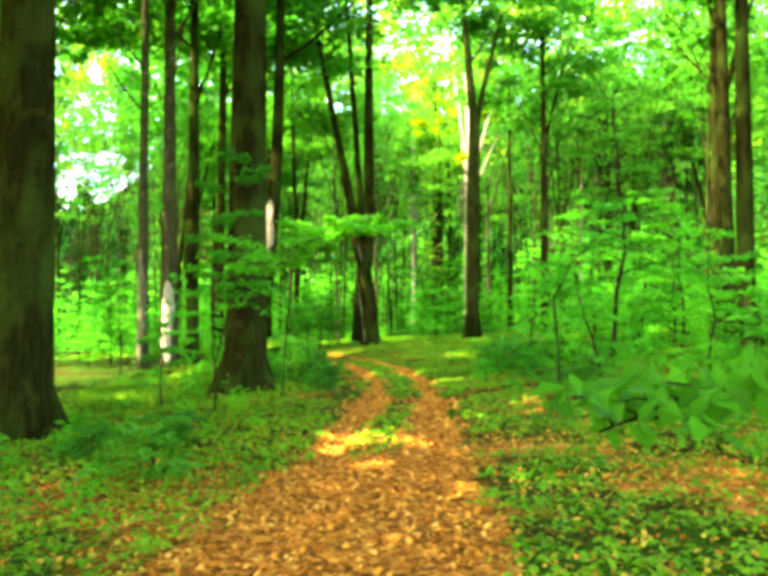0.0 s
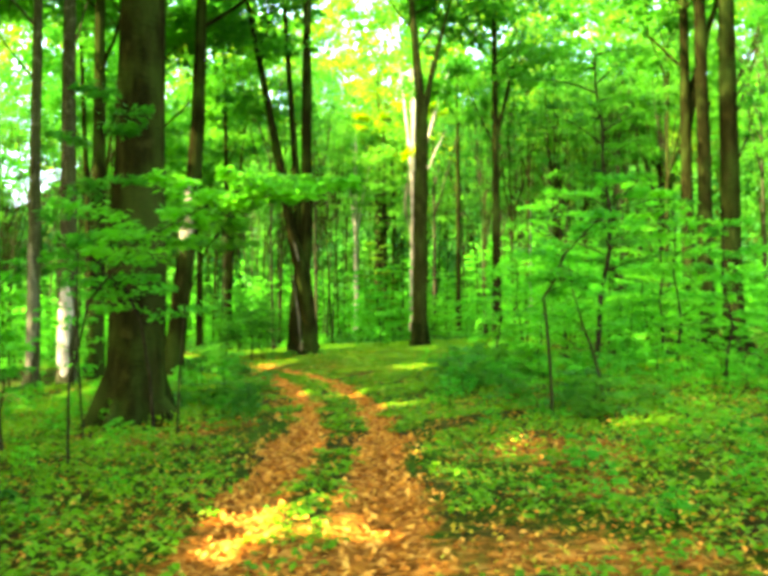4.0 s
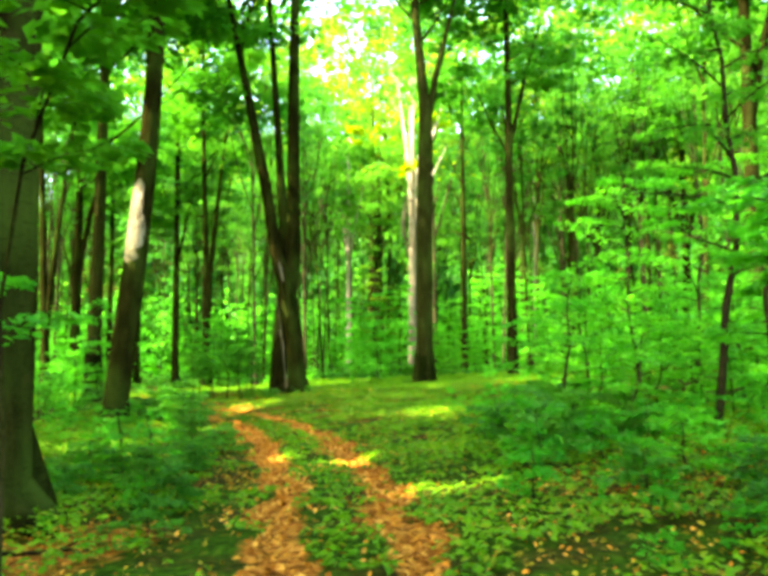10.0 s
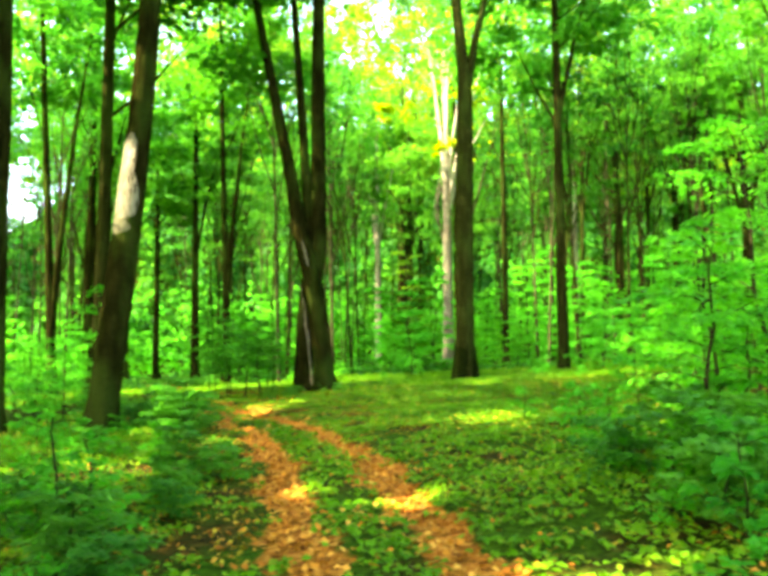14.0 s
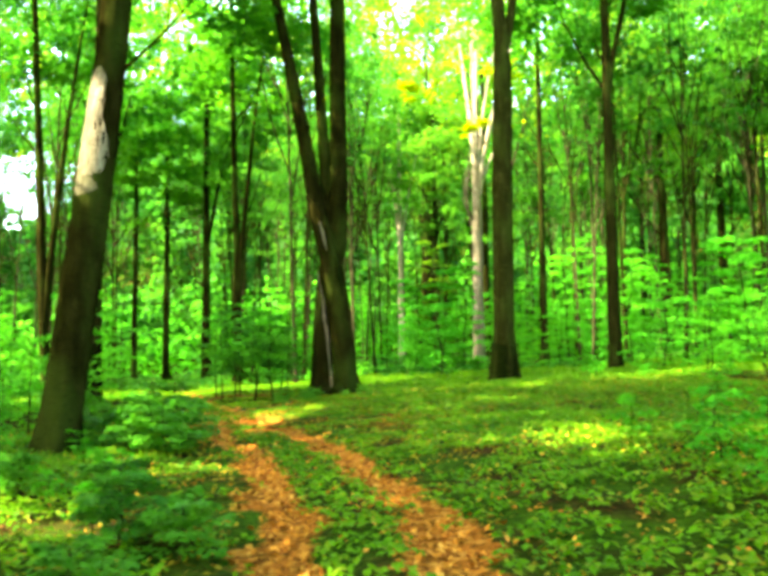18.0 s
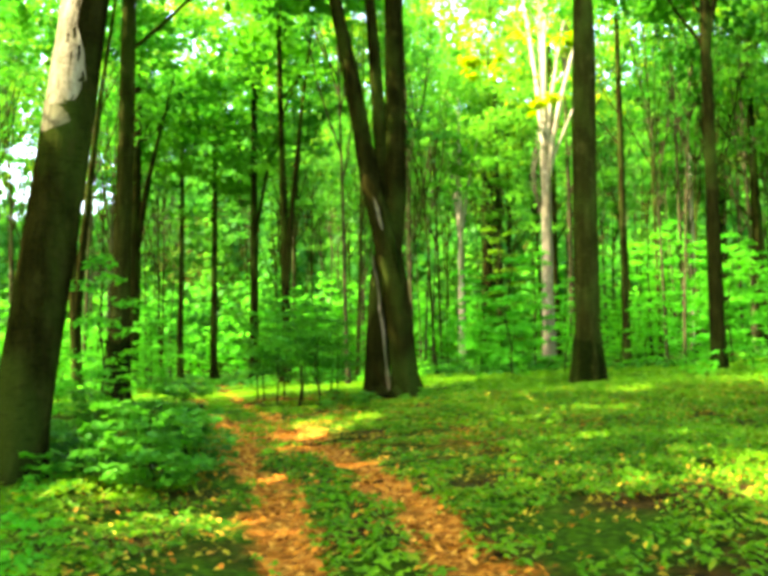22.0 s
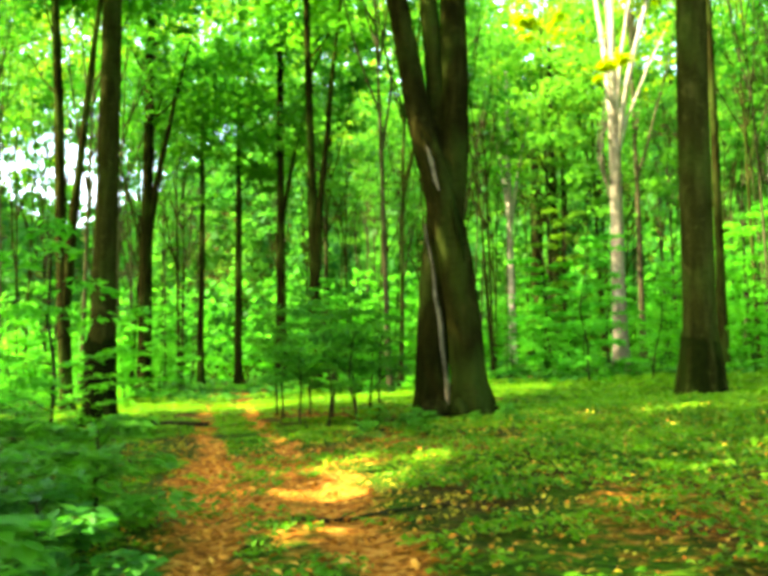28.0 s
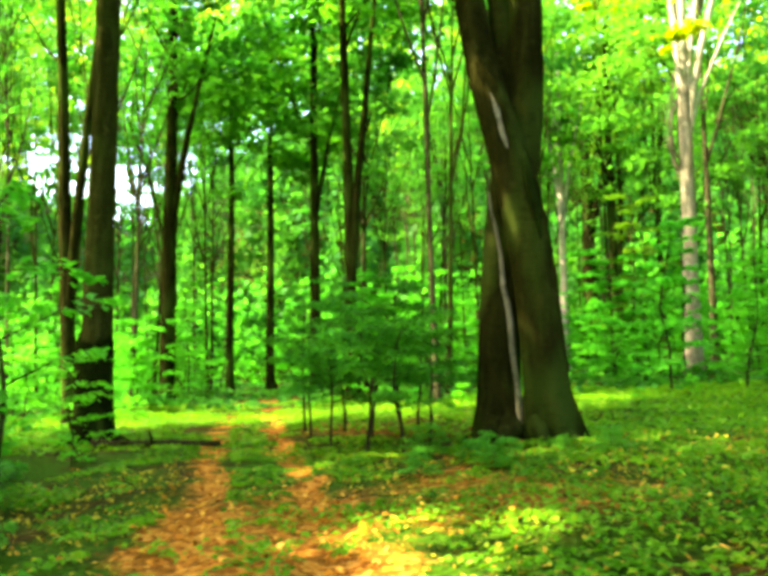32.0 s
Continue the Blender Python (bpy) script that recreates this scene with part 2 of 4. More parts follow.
def litter_at(x, y):
    """0 to 1: bare leaf litter. Two wheel ruts, one broad strip at the start, loose patches beside."""
    off = way_off(x, y) + (value_noise(x * 1.7, y * 1.7, 3) - 0.5) * 0.35 + (value_noise(x * 5.1, y * 5.1, 13) - 0.5) * 0.22
    rut = np.maximum(0, 1 - np.maximum(0, np.abs(np.abs(off) - 0.56) - 0.16 + 0.08 * np.clip((y - 8) / 4, 0, 1)) / 0.26)
    broad = np.clip((5.5 - y) / 3.0, 0, 1)
    strip = np.clip((1.05 + 0.25 * broad - np.abs(off)) / 0.35, 0, 1)
    rut = np.maximum(rut, strip * broad)
    rut = rut * np.clip((62 - y) / 12, 0, 1) * (1 - 0.32 * np.clip((y - 22) / 8, 0, 1))
    loose = np.clip((value_noise(x * 0.55, y * 0.55, 5) - 0.52) * 3.2, 0, 0.75) * np.clip(1.25 - np.abs(off) / 9, 0.25, 1)
    loose = np.maximum(loose, np.clip(1 - np.abs(off) / 5.0, 0, 0.35) * np.clip((16 - y) / 10, 0, 1)
                       + np.clip((value_noise(x * 1.1, y * 1.1, 8) - 0.5) * 2.0, 0, 0.6) * np.clip((9 - y) / 6, 0, 1) * np.where(x < way_x(y), 0.35, 1.0))
    near = np.clip((15 - y) / 4, 0, 1)
    late = np.clip((y - 24) / 3, 0, 1) * np.clip((x - way_x(y)) / 2, 0, 1)
    worn = 0.5 * np.clip(1.3 - np.abs(y - 28.5) / 4.5, 0, 1) * np.clip((1.25 - np.abs(off)) / 0.3, 0, 1)
    return np.clip(np.maximum(np.maximum(rut, worn), loose * (0.22 + 0.36 * near + 0.3 * late)), 0, 1)


SLOPE = 0.047            # the floor rises gently to the east


def ground_z(x, y):
    x, y = np.asarray(x, float), np.asarray(y, float)
    off = way_off(x, y)
    rut = -0.045 * np.exp(-((np.abs(off) - 0.56) / 0.22) ** 2) * np.clip((70 - y) / 20, 0, 1)
    soft = (value_noise(x * 0.23, y * 0.23, 1) - 0.5) * 0.16 * np.clip(np.abs(off) / 3, 0.15, 1)
    small = (value_noise(x * 1.6, y * 1.6, 2) - 0.5) * 0.05 + (value_noise(x * 5, y * 5, 4) - 0.5) * 0.02
    # Rise added under the far wood, filling holes below its lit leaves.
    far = np.clip((np.hypot(x, y) - 82) / 60, 0, 1) * np.clip((y - 20) / 30, 0, 1)
    far = far * (1 - 0.4 * np.exp(-((np.arctan2(x + 1, y - 10) + 0.54) / 0.13) ** 2))      # a dip to the north-west
    for tx, ty in ((-4.8, 36.0), (1.0, 40.7)):      # level round the old trees
        soft = soft - 0.16 * np.exp(-((x - tx) ** 2 + (y - ty) ** 2) / 5.0)
    return rut + soft + small + SLOPE * np.clip(x, -90, 90) + 42 * far ** 1.3


def gz(x, y):
    return float(ground_z(np.array([x]), np.array([y]))[0])


def raw_mesh(name, verts, faces, material, smooth=True):
    """A mesh from arrays: verts n x 3, faces m x 4 (or m x 3)."""
    verts, faces = np.asarray(verts, np.float32), np.asarray(faces, np.int32)
    m = bpy.data.meshes.new(name)
    k = faces.shape[1]
    m.vertices.add(len(verts))
    m.vertices.foreach_set("co", verts.ravel())
    m.loops.add(faces.size)
    m.loops.foreach_set("vertex_index", faces.ravel())
    m.polygons.add(len(faces))
    m.polygons.foreach_set("loop_start", np.arange(0, faces.size, k, dtype=np.int32))
    m.polygons.foreach_set("use_smooth", np.full(len(faces), smooth))
    m.materials.append(material)
    m.update(calc_edges=True)
    m.validate()
    return m


def part(name, mesh, parent, label=""):
    ob = new(name, mesh)
    ob.parent = parent
    return tagged(ob, label)


def thing(name, place, label, category, group="", kind=""):
    ob = new(name)
    ob.location = place
    ob.empty_display_size = 0.2
    return tagged(ob, label, category, group, kind)


def leaf_arrays(at, size, rng, tilt=0.45, heading=None, wide=0.62):
    """Folded four-cornered leaves lying at those places: verts and faces."""
    n = len(at)
    a = rng.uniform(0, 2 * np.pi, n) if heading is None else heading
    size = np.broadcast_to(size, (n,)) * rng.uniform(0.7, 1.25, n)
    along = np.stack([np.cos(a), np.sin(a), rng.normal(-0.12, tilt, n)], 1)
    along /= np.linalg.norm(along, axis=1)[:, None]
    side = np.stack([-np.sin(a), np.cos(a), rng.normal(0, tilt, n)], 1)
    side -= along * (side * along).sum(1)[:, None]
    side /= np.linalg.norm(side, axis=1)[:, None]
    up = np.cross(along, side)
    L, W = size[:, None], (size * wide * 0.5)[:, None]
    fold = 0.22
    v = np.empty((n, 4, 3))
    v[:, 0] = at - along * L * 0.5
    v[:, 1] = at + side * W + up * W * fold + along * L * 0.04
    v[:, 2] = at + along * L * 0.5 - up * L * 0.08
    v[:, 3] = at - side * W + up * W * fold + along * L * 0.04
    return v.reshape(-1, 3), np.arange(n * 4).reshape(n, 4)


def leaves(name, at, size, material, rng, tilt=0.45, heading=None, wide=0.62):
    v, f = leaf_arrays(np.asarray(at), size, rng, tilt, heading, wide)
    return raw_mesh(name, v, f, material, smooth=False)


def far_leaves(name, at, size, material, rng, tilt=0.6):
    """Leaves of what stays far off: three corners each."""
    v, f = leaf_arrays(np.asarray(at), size, rng, tilt, None, 1.0)
    v = v.reshape(-1, 4, 3)
    v = np.stack([v[:, 0] * 0.5 + v[:, 1] * 0.75 - v[:, 2] * 0.25, v[:, 0] * 0.5 + v[:, 3] * 0.75 - v[:, 2] * 0.25, v[:, 2]], 1)
    return raw_mesh(name, v.reshape(-1, 3), np.arange(len(v) * 3).reshape(-1, 3), material, smooth=False)


def tube(points, radii, sides, rng=None, rough=0.0, flare=0.0, lobes=5):
    """Verts and faces of a tapering limb through the points. flare: how far roots spread at its foot."""
    p = np.asarray(points, float)
    r = np.asarray(radii, float)
    n = len(p)
    t = np.gradient(p, axis=0)
    t /= np.linalg.norm(t, axis=1)[:, None]
    ref = np.array([1.0, 0, 0]) if abs(t[:, 0]).mean() < 0.8 else np.array([0, 1.0, 0])
    u = np.cross(t, ref)
    u /= np.linalg.norm(u, axis=1)[:, None]
    w = np.cross(t, u)
    a = np.linspace(0, 2 * np.pi, sides, endpoint=False)
    radius = np.repeat(r[:, None], sides, 1)
    if rng is not None and rough:
        ph = rng.uniform(0, 6.28, 6)
        h = np.linspace(0, n * 0.7, n)[:, None]
        radius = radius * (1 + rough * (np.sin(3 * a + ph[0] + h * 0.6) * 0.5 + np.sin(5 * a + ph[1] - h * 0.4) * 0.35
                                        + np.sin(2 * a + ph[2] + h) * 0.5))
    if flare and rng is not None:
        ph = rng.uniform(0, 6.28, 2)
        z = (p[:, 2] - p[0, 2])[:, None]
        foot = np.exp(-z / (0.55 * r[0] + 0.12))
        spread = 0.18 + 1.25 * np.clip(np.sin(lobes * a + ph[0]) + 0.25 * np.sin(2 * a + ph[1]), 0, None) ** 1.6
        radius = radius * (1 + flare * foot * spread)
    v = p[:, None] + radius[..., None] * (np.cos(a)[None, :, None] * u[:, None] + np.sin(a)[None, :, None] * w[:, None])
    i = np.arange(n - 1)[:, None] * sides
    k = np.arange(sides)[None]
    k2 = (k + 1) % sides
    f = np.stack([i + k, i + k2, i + sides + k2, i + sides + k], -1).reshape(-1, 4)
    return v.reshape(-1, 3), f


def grown(pieces):
    """Twigs grown onto the limb before them: one connected piece of wood."""
    verts, faces = pieces[0]
    for v, f in pieces[1:]:
        i = int(np.argmin(((verts - v[0]) ** 2).sum(1)))
        j = int(np.argmin(((verts - v[1]) ** 2).sum(1) + 1e9 * (np.arange(len(verts)) == i)))
        base = len(verts)
        verts = np.concatenate([verts, v])
        faces = np.concatenate([faces, f + base, [[base, base + 1, j, i]]])
    return verts, faces


def curve_points(a, b, n, bow=(0, 0, 0), rng=None, wander=0.0):
    s = np.linspace(0, 1, n)[:, None]
    p = np.array(a) * (1 - s) + np.array(b) * s + np.array(bow) * (4 * s * (1 - s))
    if rng is not None and wander:
        q = np.cumsum(rng.normal(0, wander, (n, 3)), 0)
        q -= q[0]
        q[:, 2] *= 0.2
        p = p + q * np.minimum(1, s * 3)
    return p


# ---- gaps in the canopy, through which the sun reaches the ground: x, y, z, radius ----
GAPS = [(-1.1, 5.1, 0, .28), (-0.5, 5.0, 0, .25), (-0.8, 5.6, 0, .42), (0.25, 7.9, 0, .35), (0.45, 6.3, 0, .4), (4.5, 10.5, 0, .6),
        (1.2, 7.5, 0, .3), (-8.4, 18.7, 0, .8), (-6.0, 18.1, 0, .7), (-5.3, 18.2, 0, .5), (-5.2, 28.2, 0, .75), (-1.1, 15.4, 0, .5),
        (-0.14, 12.6, 0, .4), (0.4, 22.7, 0, .7), (0.4, 12.7, 0, .35), (3.2, 20.1, 0, .5), (-2.2, 16.2, 0, .4), (0.55, 21.9, 0, .9),
        (-4.75, 21.0, 0, .8), (-6.1, 22.4, 0.4, .5), (-4.7, 18.1, 0, .4), (-8.0, 17.4, 0, .5), (2.7, 19.5, 0, .4), (-5.3, 25.6, 0, .5), (0.6, 20.5, 0, .35), (-1.2, 26.0, 0, .75), (0.0, 29.9, 0, .6),
        (-1.35, 28.3, 0, .6), (1.3, 33.6, 0, .6), (-4.7, 23.7, 0, .3), (-5.5, 29.4, 0, .7), (-4.4, 29.4, 0, .4), (-2.3, 27.5, 0, .35),
        (-7.75, 33.2, 0, .4), (-12.5, 42.6, 0, .7), (-0.4, 34.9, 0, .4), (-3.2, 43.8, 0, .6), (-5.1, 26.4, 0, .35),
        (-7.05, 23.35, 4.1, .42), (-7.0, 23.4, 4.6, .42), (-6.95, 23.45, 5.1, .42), (-5.2, 35.9, 5.4, .15), (-10.9, 23.0, 0.4, .5), (-10.9, 23.0, 1.5, .5),
        (1.0, 58, 6, .9), (1.0, 58, 9, 1.2), (1.0, 58, 12, 1.5), (1.0, 58, 15, 1.8), (1.0, 58, 18, 2.0), (-1.4, 57, 16.5, 2.2),
        (2, 50, 0, .6), (-1, 50, 0, .5), (-1.5, 54.5, 6, 1.2), (-14, 50, 3, 2),
        (-6.3, 23.7, 0.7, .14), (-7.2, 24.7, 0.7, .14), (-5.6, 22.8, 0.6, .2), (-6.8, 25.6, 0.7, .12),
        (1.5, 7.0, 0, .42), (-1.2, 4.3, 0, .35),
        (-0.7, 4.6, 0, .45), (-1.5, 5.1, 0, .35), (-0.3, 4.4, 0, .25), (-0.7, 3.0, 0, .14), (0.15, 3.5, 0, .12), (-0.4, 1.9, 0, .16), (-1.2, 2.2, 0, .12),
        (0.3, 1.7, 0, .12), (-0.3, 0.3, 0, .16), (-1.0, 0.9, 0, .12), (-0.2, 2.5, 0, .1), (1.45, 8.2, 0, .5), (3.3, 8.7, 0.1, .5), (4.3, 10.6, 0.2, .7), (0.4, 6.5, 0, .4), (6.5, 17.1, 0.3, .6), (8.3, 18.6, 0.4, .6)]


GAPS = [(x, y, z, r * (0.8 if z < 0.3 and y < 49 else 1.0)) for x, y, z, r in GAPS]


def open_gaps(at):
    """Leaves that do not stand in the way of a gap."""
    keep = np.ones(len(at), bool)
    way = np.array(SUN_WAY)
    for x, y, z, r in GAPS:
        d = at - np.array((x, y, z))
        s = d @ way
        off = np.linalg.norm(d - s[:, None] * way, axis=1)
        wobble = 0.4 + 1.0 * value_noise(at[:, 0] * 2.1 + x, at[:, 1] * 2.1 + y, 9)
        keep &= ~((s > 2.0) & (off < r * wobble + 0.14))
    return at[keep]


# ---- ground ----
def grid_steps(lo, hi, fine_lo, fine_hi, step):
    mid = np.arange(fine_lo, fine_hi, step)
    right = fine_hi + np.cumsum(step * 1.12 ** np.arange(1, 80))
    left = fine_lo - np.cumsum(step * 1.12 ** np.arange(1, 80))
    return np.concatenate([left[left > lo][::-1], mid, right[right < hi]])


gx = grid_steps(-420, 420, -8, 6, 0.15)
gy = grid_steps(-300, 520, -3, 36, 0.15)
mx, my = np.meshgrid(gx, gy)
gv = np.stack([mx.ravel(), my.ravel(), ground_z(mx.ravel(), my.ravel())], 1)
ci, ri = len(gx), len(gy)
gi = (np.arange(ri - 1)[:, None] * ci + np.arange(ci - 1)[None]).ravel()
ground_mesh = raw_mesh("ground", gv, np.stack([gi, gi + 1, gi + ci + 1, gi + ci], 1), FLOOR)
mask = ground_mesh.attributes.new("litter", "FLOAT", "POINT")
mask.data.foreach_set("value", litter_at(gv[:, 0], gv[:, 1]).astype(np.float32))
tagged(new("ground", ground_mesh), "forest floor of brown leaf litter, moss and two worn wheel ruts", "ground", kind="structure")


# ---- trees ----
def crown_points(rng, middle, rx, rz, count, clumps=26):
    """Leaf places in flat drifts round a crown's middle."""
    c = rng.normal(0, 1, (clumps, 3))
    c /= np.linalg.norm(c, axis=1)[:, None]
    c *= rng.uniform(0.45, 1.0, (clumps, 1)) ** 0.6
    c = c * np.array((rx, rx, rz)) + np.array(middle)
    which = rng.integers(0, clumps, count)
    spread = rng.uniform(0.5, 1.0, clumps)[which][:, None] * rx * 0.27
    return c[which] + rng.normal(0, 1, (count, 3)) * spread * np.array((1, 1, 0.28))


def trunk_line(rng, height, lean, bend=0.0, n=14):
    s = np.linspace(0, 1, n) ** 1.25
    x = lean[0] * s + bend * np.sin(s * 3.1) + np.cumsum(rng.normal(0, 0.012, n)) * (s > 0)
    y = lean[1] * s + np.cumsum(rng.normal(0, 0.012, n)) * (s > 0)
    return np.stack([x, y, s * height - 0.06], 1)


def smooth_line(points, n):
    p = np.asarray(points, float)
    s = np.linspace(0, len(p) - 1, n)
    q = np.stack([np.interp(s, np.arange(len(p)), p[:, c]) for c in range(3)], 1)
    q[1:-1] = (q[:-2] + 2 * q[1:-1] + q[2:]) / 4
    return q


def big_tree(place, radius, height, label, lean=(0, 0), stems=(), flare=0.55, bark=BARK, crown_r=4.5, crown_z=None,
             leaf_count=5000, leaf_size=0.40, seed=0, limbs=5, lobes=5, limb_from=0.5, group="", leaf=LEAF, line=None, lines=(), clumps=(), stem_bark=None, crown_low=None, radii=None):
    """A forest tree. stems: further stems (foot height, end x, end y, end height, radius)."""
    rng = np.random.default_rng(100 + seed)
    x, y = place
    root = thing("tree", (x, y, gz(x, y)), label, "tree", group)
    if line is None:
        line = trunk_line(rng, height, lean)
    else:
        line = smooth_line(line, 16)
    taper = np.linspace(1, 0.35, len(line)) ** 0.8 * radius if radii is None else np.interp(np.linspace(0, 1, len(line)), np.linspace(0, 1, len(radii)), radii)
    v, f = tube(line, taper, 22, rng, 0.05, flare, lobes)
    part("trunk", raw_mesh("trunk", v, f, bark), root)
    tips = [line[-1]]
    for r, rough_line in lines:
        p = smooth_line(rough_line, 14)
        v, f = tube(p, np.interp(np.linspace(0, 1, 14), np.linspace(0, 1, len(r)), r), 18, rng, 0.05, flare * 0.8 if p[0, 2] < 0.2 else 0, 4)
        part("stem", raw_mesh("stem", v, f, bark), root)
        tips.append(p[-1])
    for foot, ex, ey, ez, r in stems:
        k = foot / height
        a = np.array([np.interp(foot, line[:, 2], line[:, 0]), np.interp(foot, line[:, 2], line[:, 1]), foot - 0.2])
        p = curve_points(a, (ex, ey, ez), 12, (-0.10 * (ex - a[0]), 0, 0), rng, 0.02)
        v, f = tube(p, np.linspace(1, 0.12, 12) ** 0.8 * r, 14, rng, 0.05)
        part("stem", raw_mesh("stem", v, f, stem_bark or bark), root)
        tips.append(p[-1])
    for i in range(limbs):
        k = limb_from + (0.95 - limb_from) * (i + rng.uniform(0.1, 0.9)) / limbs
        a = np.array([np.interp(k * height, line[:, 2], line[:, c]) for c in range(3)])
        ang = rng.uniform(0, 6.28)
        reach = rng.uniform(0.45, 0.85) * crown_r * (1.1 - 0.5 * k)
        b = a + np.array((np.cos(ang) * reach, np.sin(ang) * reach, reach * rng.uniform(0.9, 1.7)))
        p = curve_points(a, b, 8, (0, 0, -0.08 * reach), rng, 0.03)
        r0 = radius * (1 - 0.6 * k) * rng.uniform(0.28, 0.42)
        pieces = [tube(p, np.linspace(1, 0.25, 8) * r0, 8, rng, 0.05)]
        for j in range(3):
            q0 = p[3 + j]
            q1 = q0 + rng.normal(0, 0.35, 3) * reach + np.array((0, 0, 0.35 * reach))
            pieces.append(tube(curve_points(q0, q1, 5, rng=rng, wander=0.03), np.linspace(0.4, 0.12, 5) * r0, 5))
        v, f = grown(pieces)
        part("limb", raw_mesh("limb", v, f, bark), root)
        tips.append(b)
    crown_z = crown_z or height * 0.28
    count = leaf_count // len(tips)
    at = np.concatenate([crown_points(rng, tip + np.array((0, 0, 0.3)), crown_r * 0.72, crown_z * 0.55, count, 10) for tip in tips])
    for cx, cy, cz, cr, cn in clumps:
        at = np.concatenate([at, crown_points(rng, (cx, cy, cz), cr, cr * 0.45, cn, 9)])
    at = at[at[:, 2] > height * (crown_low or (0.30 if y > 40 else 0.55 if group else 0.42))]
    base = np.array((x, y, gz(x, y)))
    at = open_gaps(at + base) - base
    part("crown", leaves("crown", at, leaf_size, leaf, rng), root)
    return root


MOSS = bark_material("dark_moss", (0.002, 0.003, 0.0008), (0.006, 0.009, 0.0015), (0.016, 0.022, 0.003), streak=9.0, bump=1.0)
# Near-black tone for the painted dark of the slit between stems.
SLIT_SHADE = bark_material("slit_shade", (0.0004, 0.0003, 0.0002), (0.0009, 0.0008, 0.0003), (0.003, 0.0025, 0.001), streak=9.0, bump=0.6)
big_tree((-6.35, 5.9), 0.50, 20, "thick dark mossy beech beside the track, roots spread", flare=0.5, bark=BARK_DARK, seed=1, lean=(0.1, 0.2), limb_from=0.55)
massive = big_tree((-4.6, 11.8), 0.49, 26, "massive beech with fissured grey-brown trunk and broad roots", flare=0.55, seed=2, lean=(0.2, 0.3), bark=BARK_DARK, lobes=6, limb_from=0.55, crown_r=6.8, leaf_count=9500, limbs=7)
pale_foot = big_tree((-10.7, 23.2), 0.32, 19, "slim beech with a pale sunlit foot", seed=3, crown_low=0.78, bark=BARK_GREY, flare=0.3)
big_tree((-10.25, 24.4), 0.28, 19, "slim dark beech close beside a pale one", seed=4, crown_low=0.78, bark=BARK_DARK, flare=0.3, crown_r=6.2, leaf_count=7500)
grey_slim = big_tree((-11.4, 22.3), 0.22, 18, "slender straight grey beech", seed=5, crown_low=0.78, flare=0.3, bark=BARK_GREY)
leaning = big_tree((-7.31, 23.1), 0.31, 22, "leaning beech with a sunlit patch on its trunk", seed=6, flare=0.45, bark=BARK, crown_r=5.8, leaf_count=7500, crown_low=0.55,
                   line=[(0, 0, -0.06), (0.12, 0.15, 1.4), (0.26, 0.3, 2.9), (0.38, 0.45, 4.4), (0.50, 0.6, 6.0), (0.59, 0.8, 8.0), (0.62, 1.0, 10.5), (0.6, 1.3, 15), (0.8, 1.6, 22)],
                   radii=(0.32, 0.30, 0.29, 0.28, 0.265, 0.24, 0.2, 0.15, 0.08))
three = big_tree((-4.8, 36.2), 0.36, 22, "old beech of fused and crossing stems where the track bends", seed=7, flare=0.6, limb_from=0.62, crown_low=0.68,
                 line=[(0.42, -0.16, -0.06), (0.35, -0.18, 1.4), (0.24, -0.22, 2.8), (0.02, -0.24, 4.1), (-0.32, -0.18, 5.3), (-0.58, -0.08, 6.4), (-0.76, 0, 7.7), (-1.02, 0, 9.2), (-2.1, 0.1, 14.4), (-3.0, 0.1, 19)],
                 radii=(0.37, 0.34, 0.34, 0.35, 0.30, 0.26, 0.24, 0.21, 0.15, 0.08),
                 lines=(((0.37, 0.34, 0.35, 0.38, 0.36, 0.30, 0.27, 0.22, 0.13), [(-0.43, 0.14, -0.06), (-0.37, 0.12, 1.4), (-0.28, 0.12, 2.8), (-0.10, 0.13, 4.0), (0.12, 0.13, 5.2), (0.20, 0.12, 7.2), (0.16, 0.1, 10.2), (0.2, 0.1, 14.2), (0.3, 0, 22)]),
                        ((0.22, 0.2, 0.18, 0.13, 0.07), [(-0.02, 0.16, 4.4), (-0.18, 0.1, 6.4), (-0.28, 0, 8.4), (-0.68, 0.1, 14.2), (-1.1, 0.3, 20)])))
seam = curve_points((-0.03, -0.17, 0.2), (-0.34, -0.27, 4.0), 16, (0.10, -0.06, 0), np.random.default_rng(2), 0.022)
part("bark_seam", raw_mesh("bark_seam", *tube(seam, np.linspace(0.06, 0.022, 16), 7, np.random.default_rng(3), 0.4), BARK_TAN), three, "pale raised seam of bark")
straight = big_tree((1.0, 40.9), 0.42, 23, "straight tall beech with a dark mossy foot, forked high up", seed=8, flare=0.5, bark=BARK_OLIVE, limb_from=0.7, crown_low=0.72,
                    line=[(0, 0, -0.06), (0.03, 0, 4), (0.07, 0, 8), (0.22, 0, 12), (0.18, 0, 13.5), (-0.06, 0, 16.1), (-0.3, 0, 19), (-0.5, 0, 23)],
                    radii=(0.42, 0.40, 0.38, 0.35, 0.27, 0.23, 0.17, 0.09), stems=((12.3, 2.0, 0.2, 20, 0.22),))
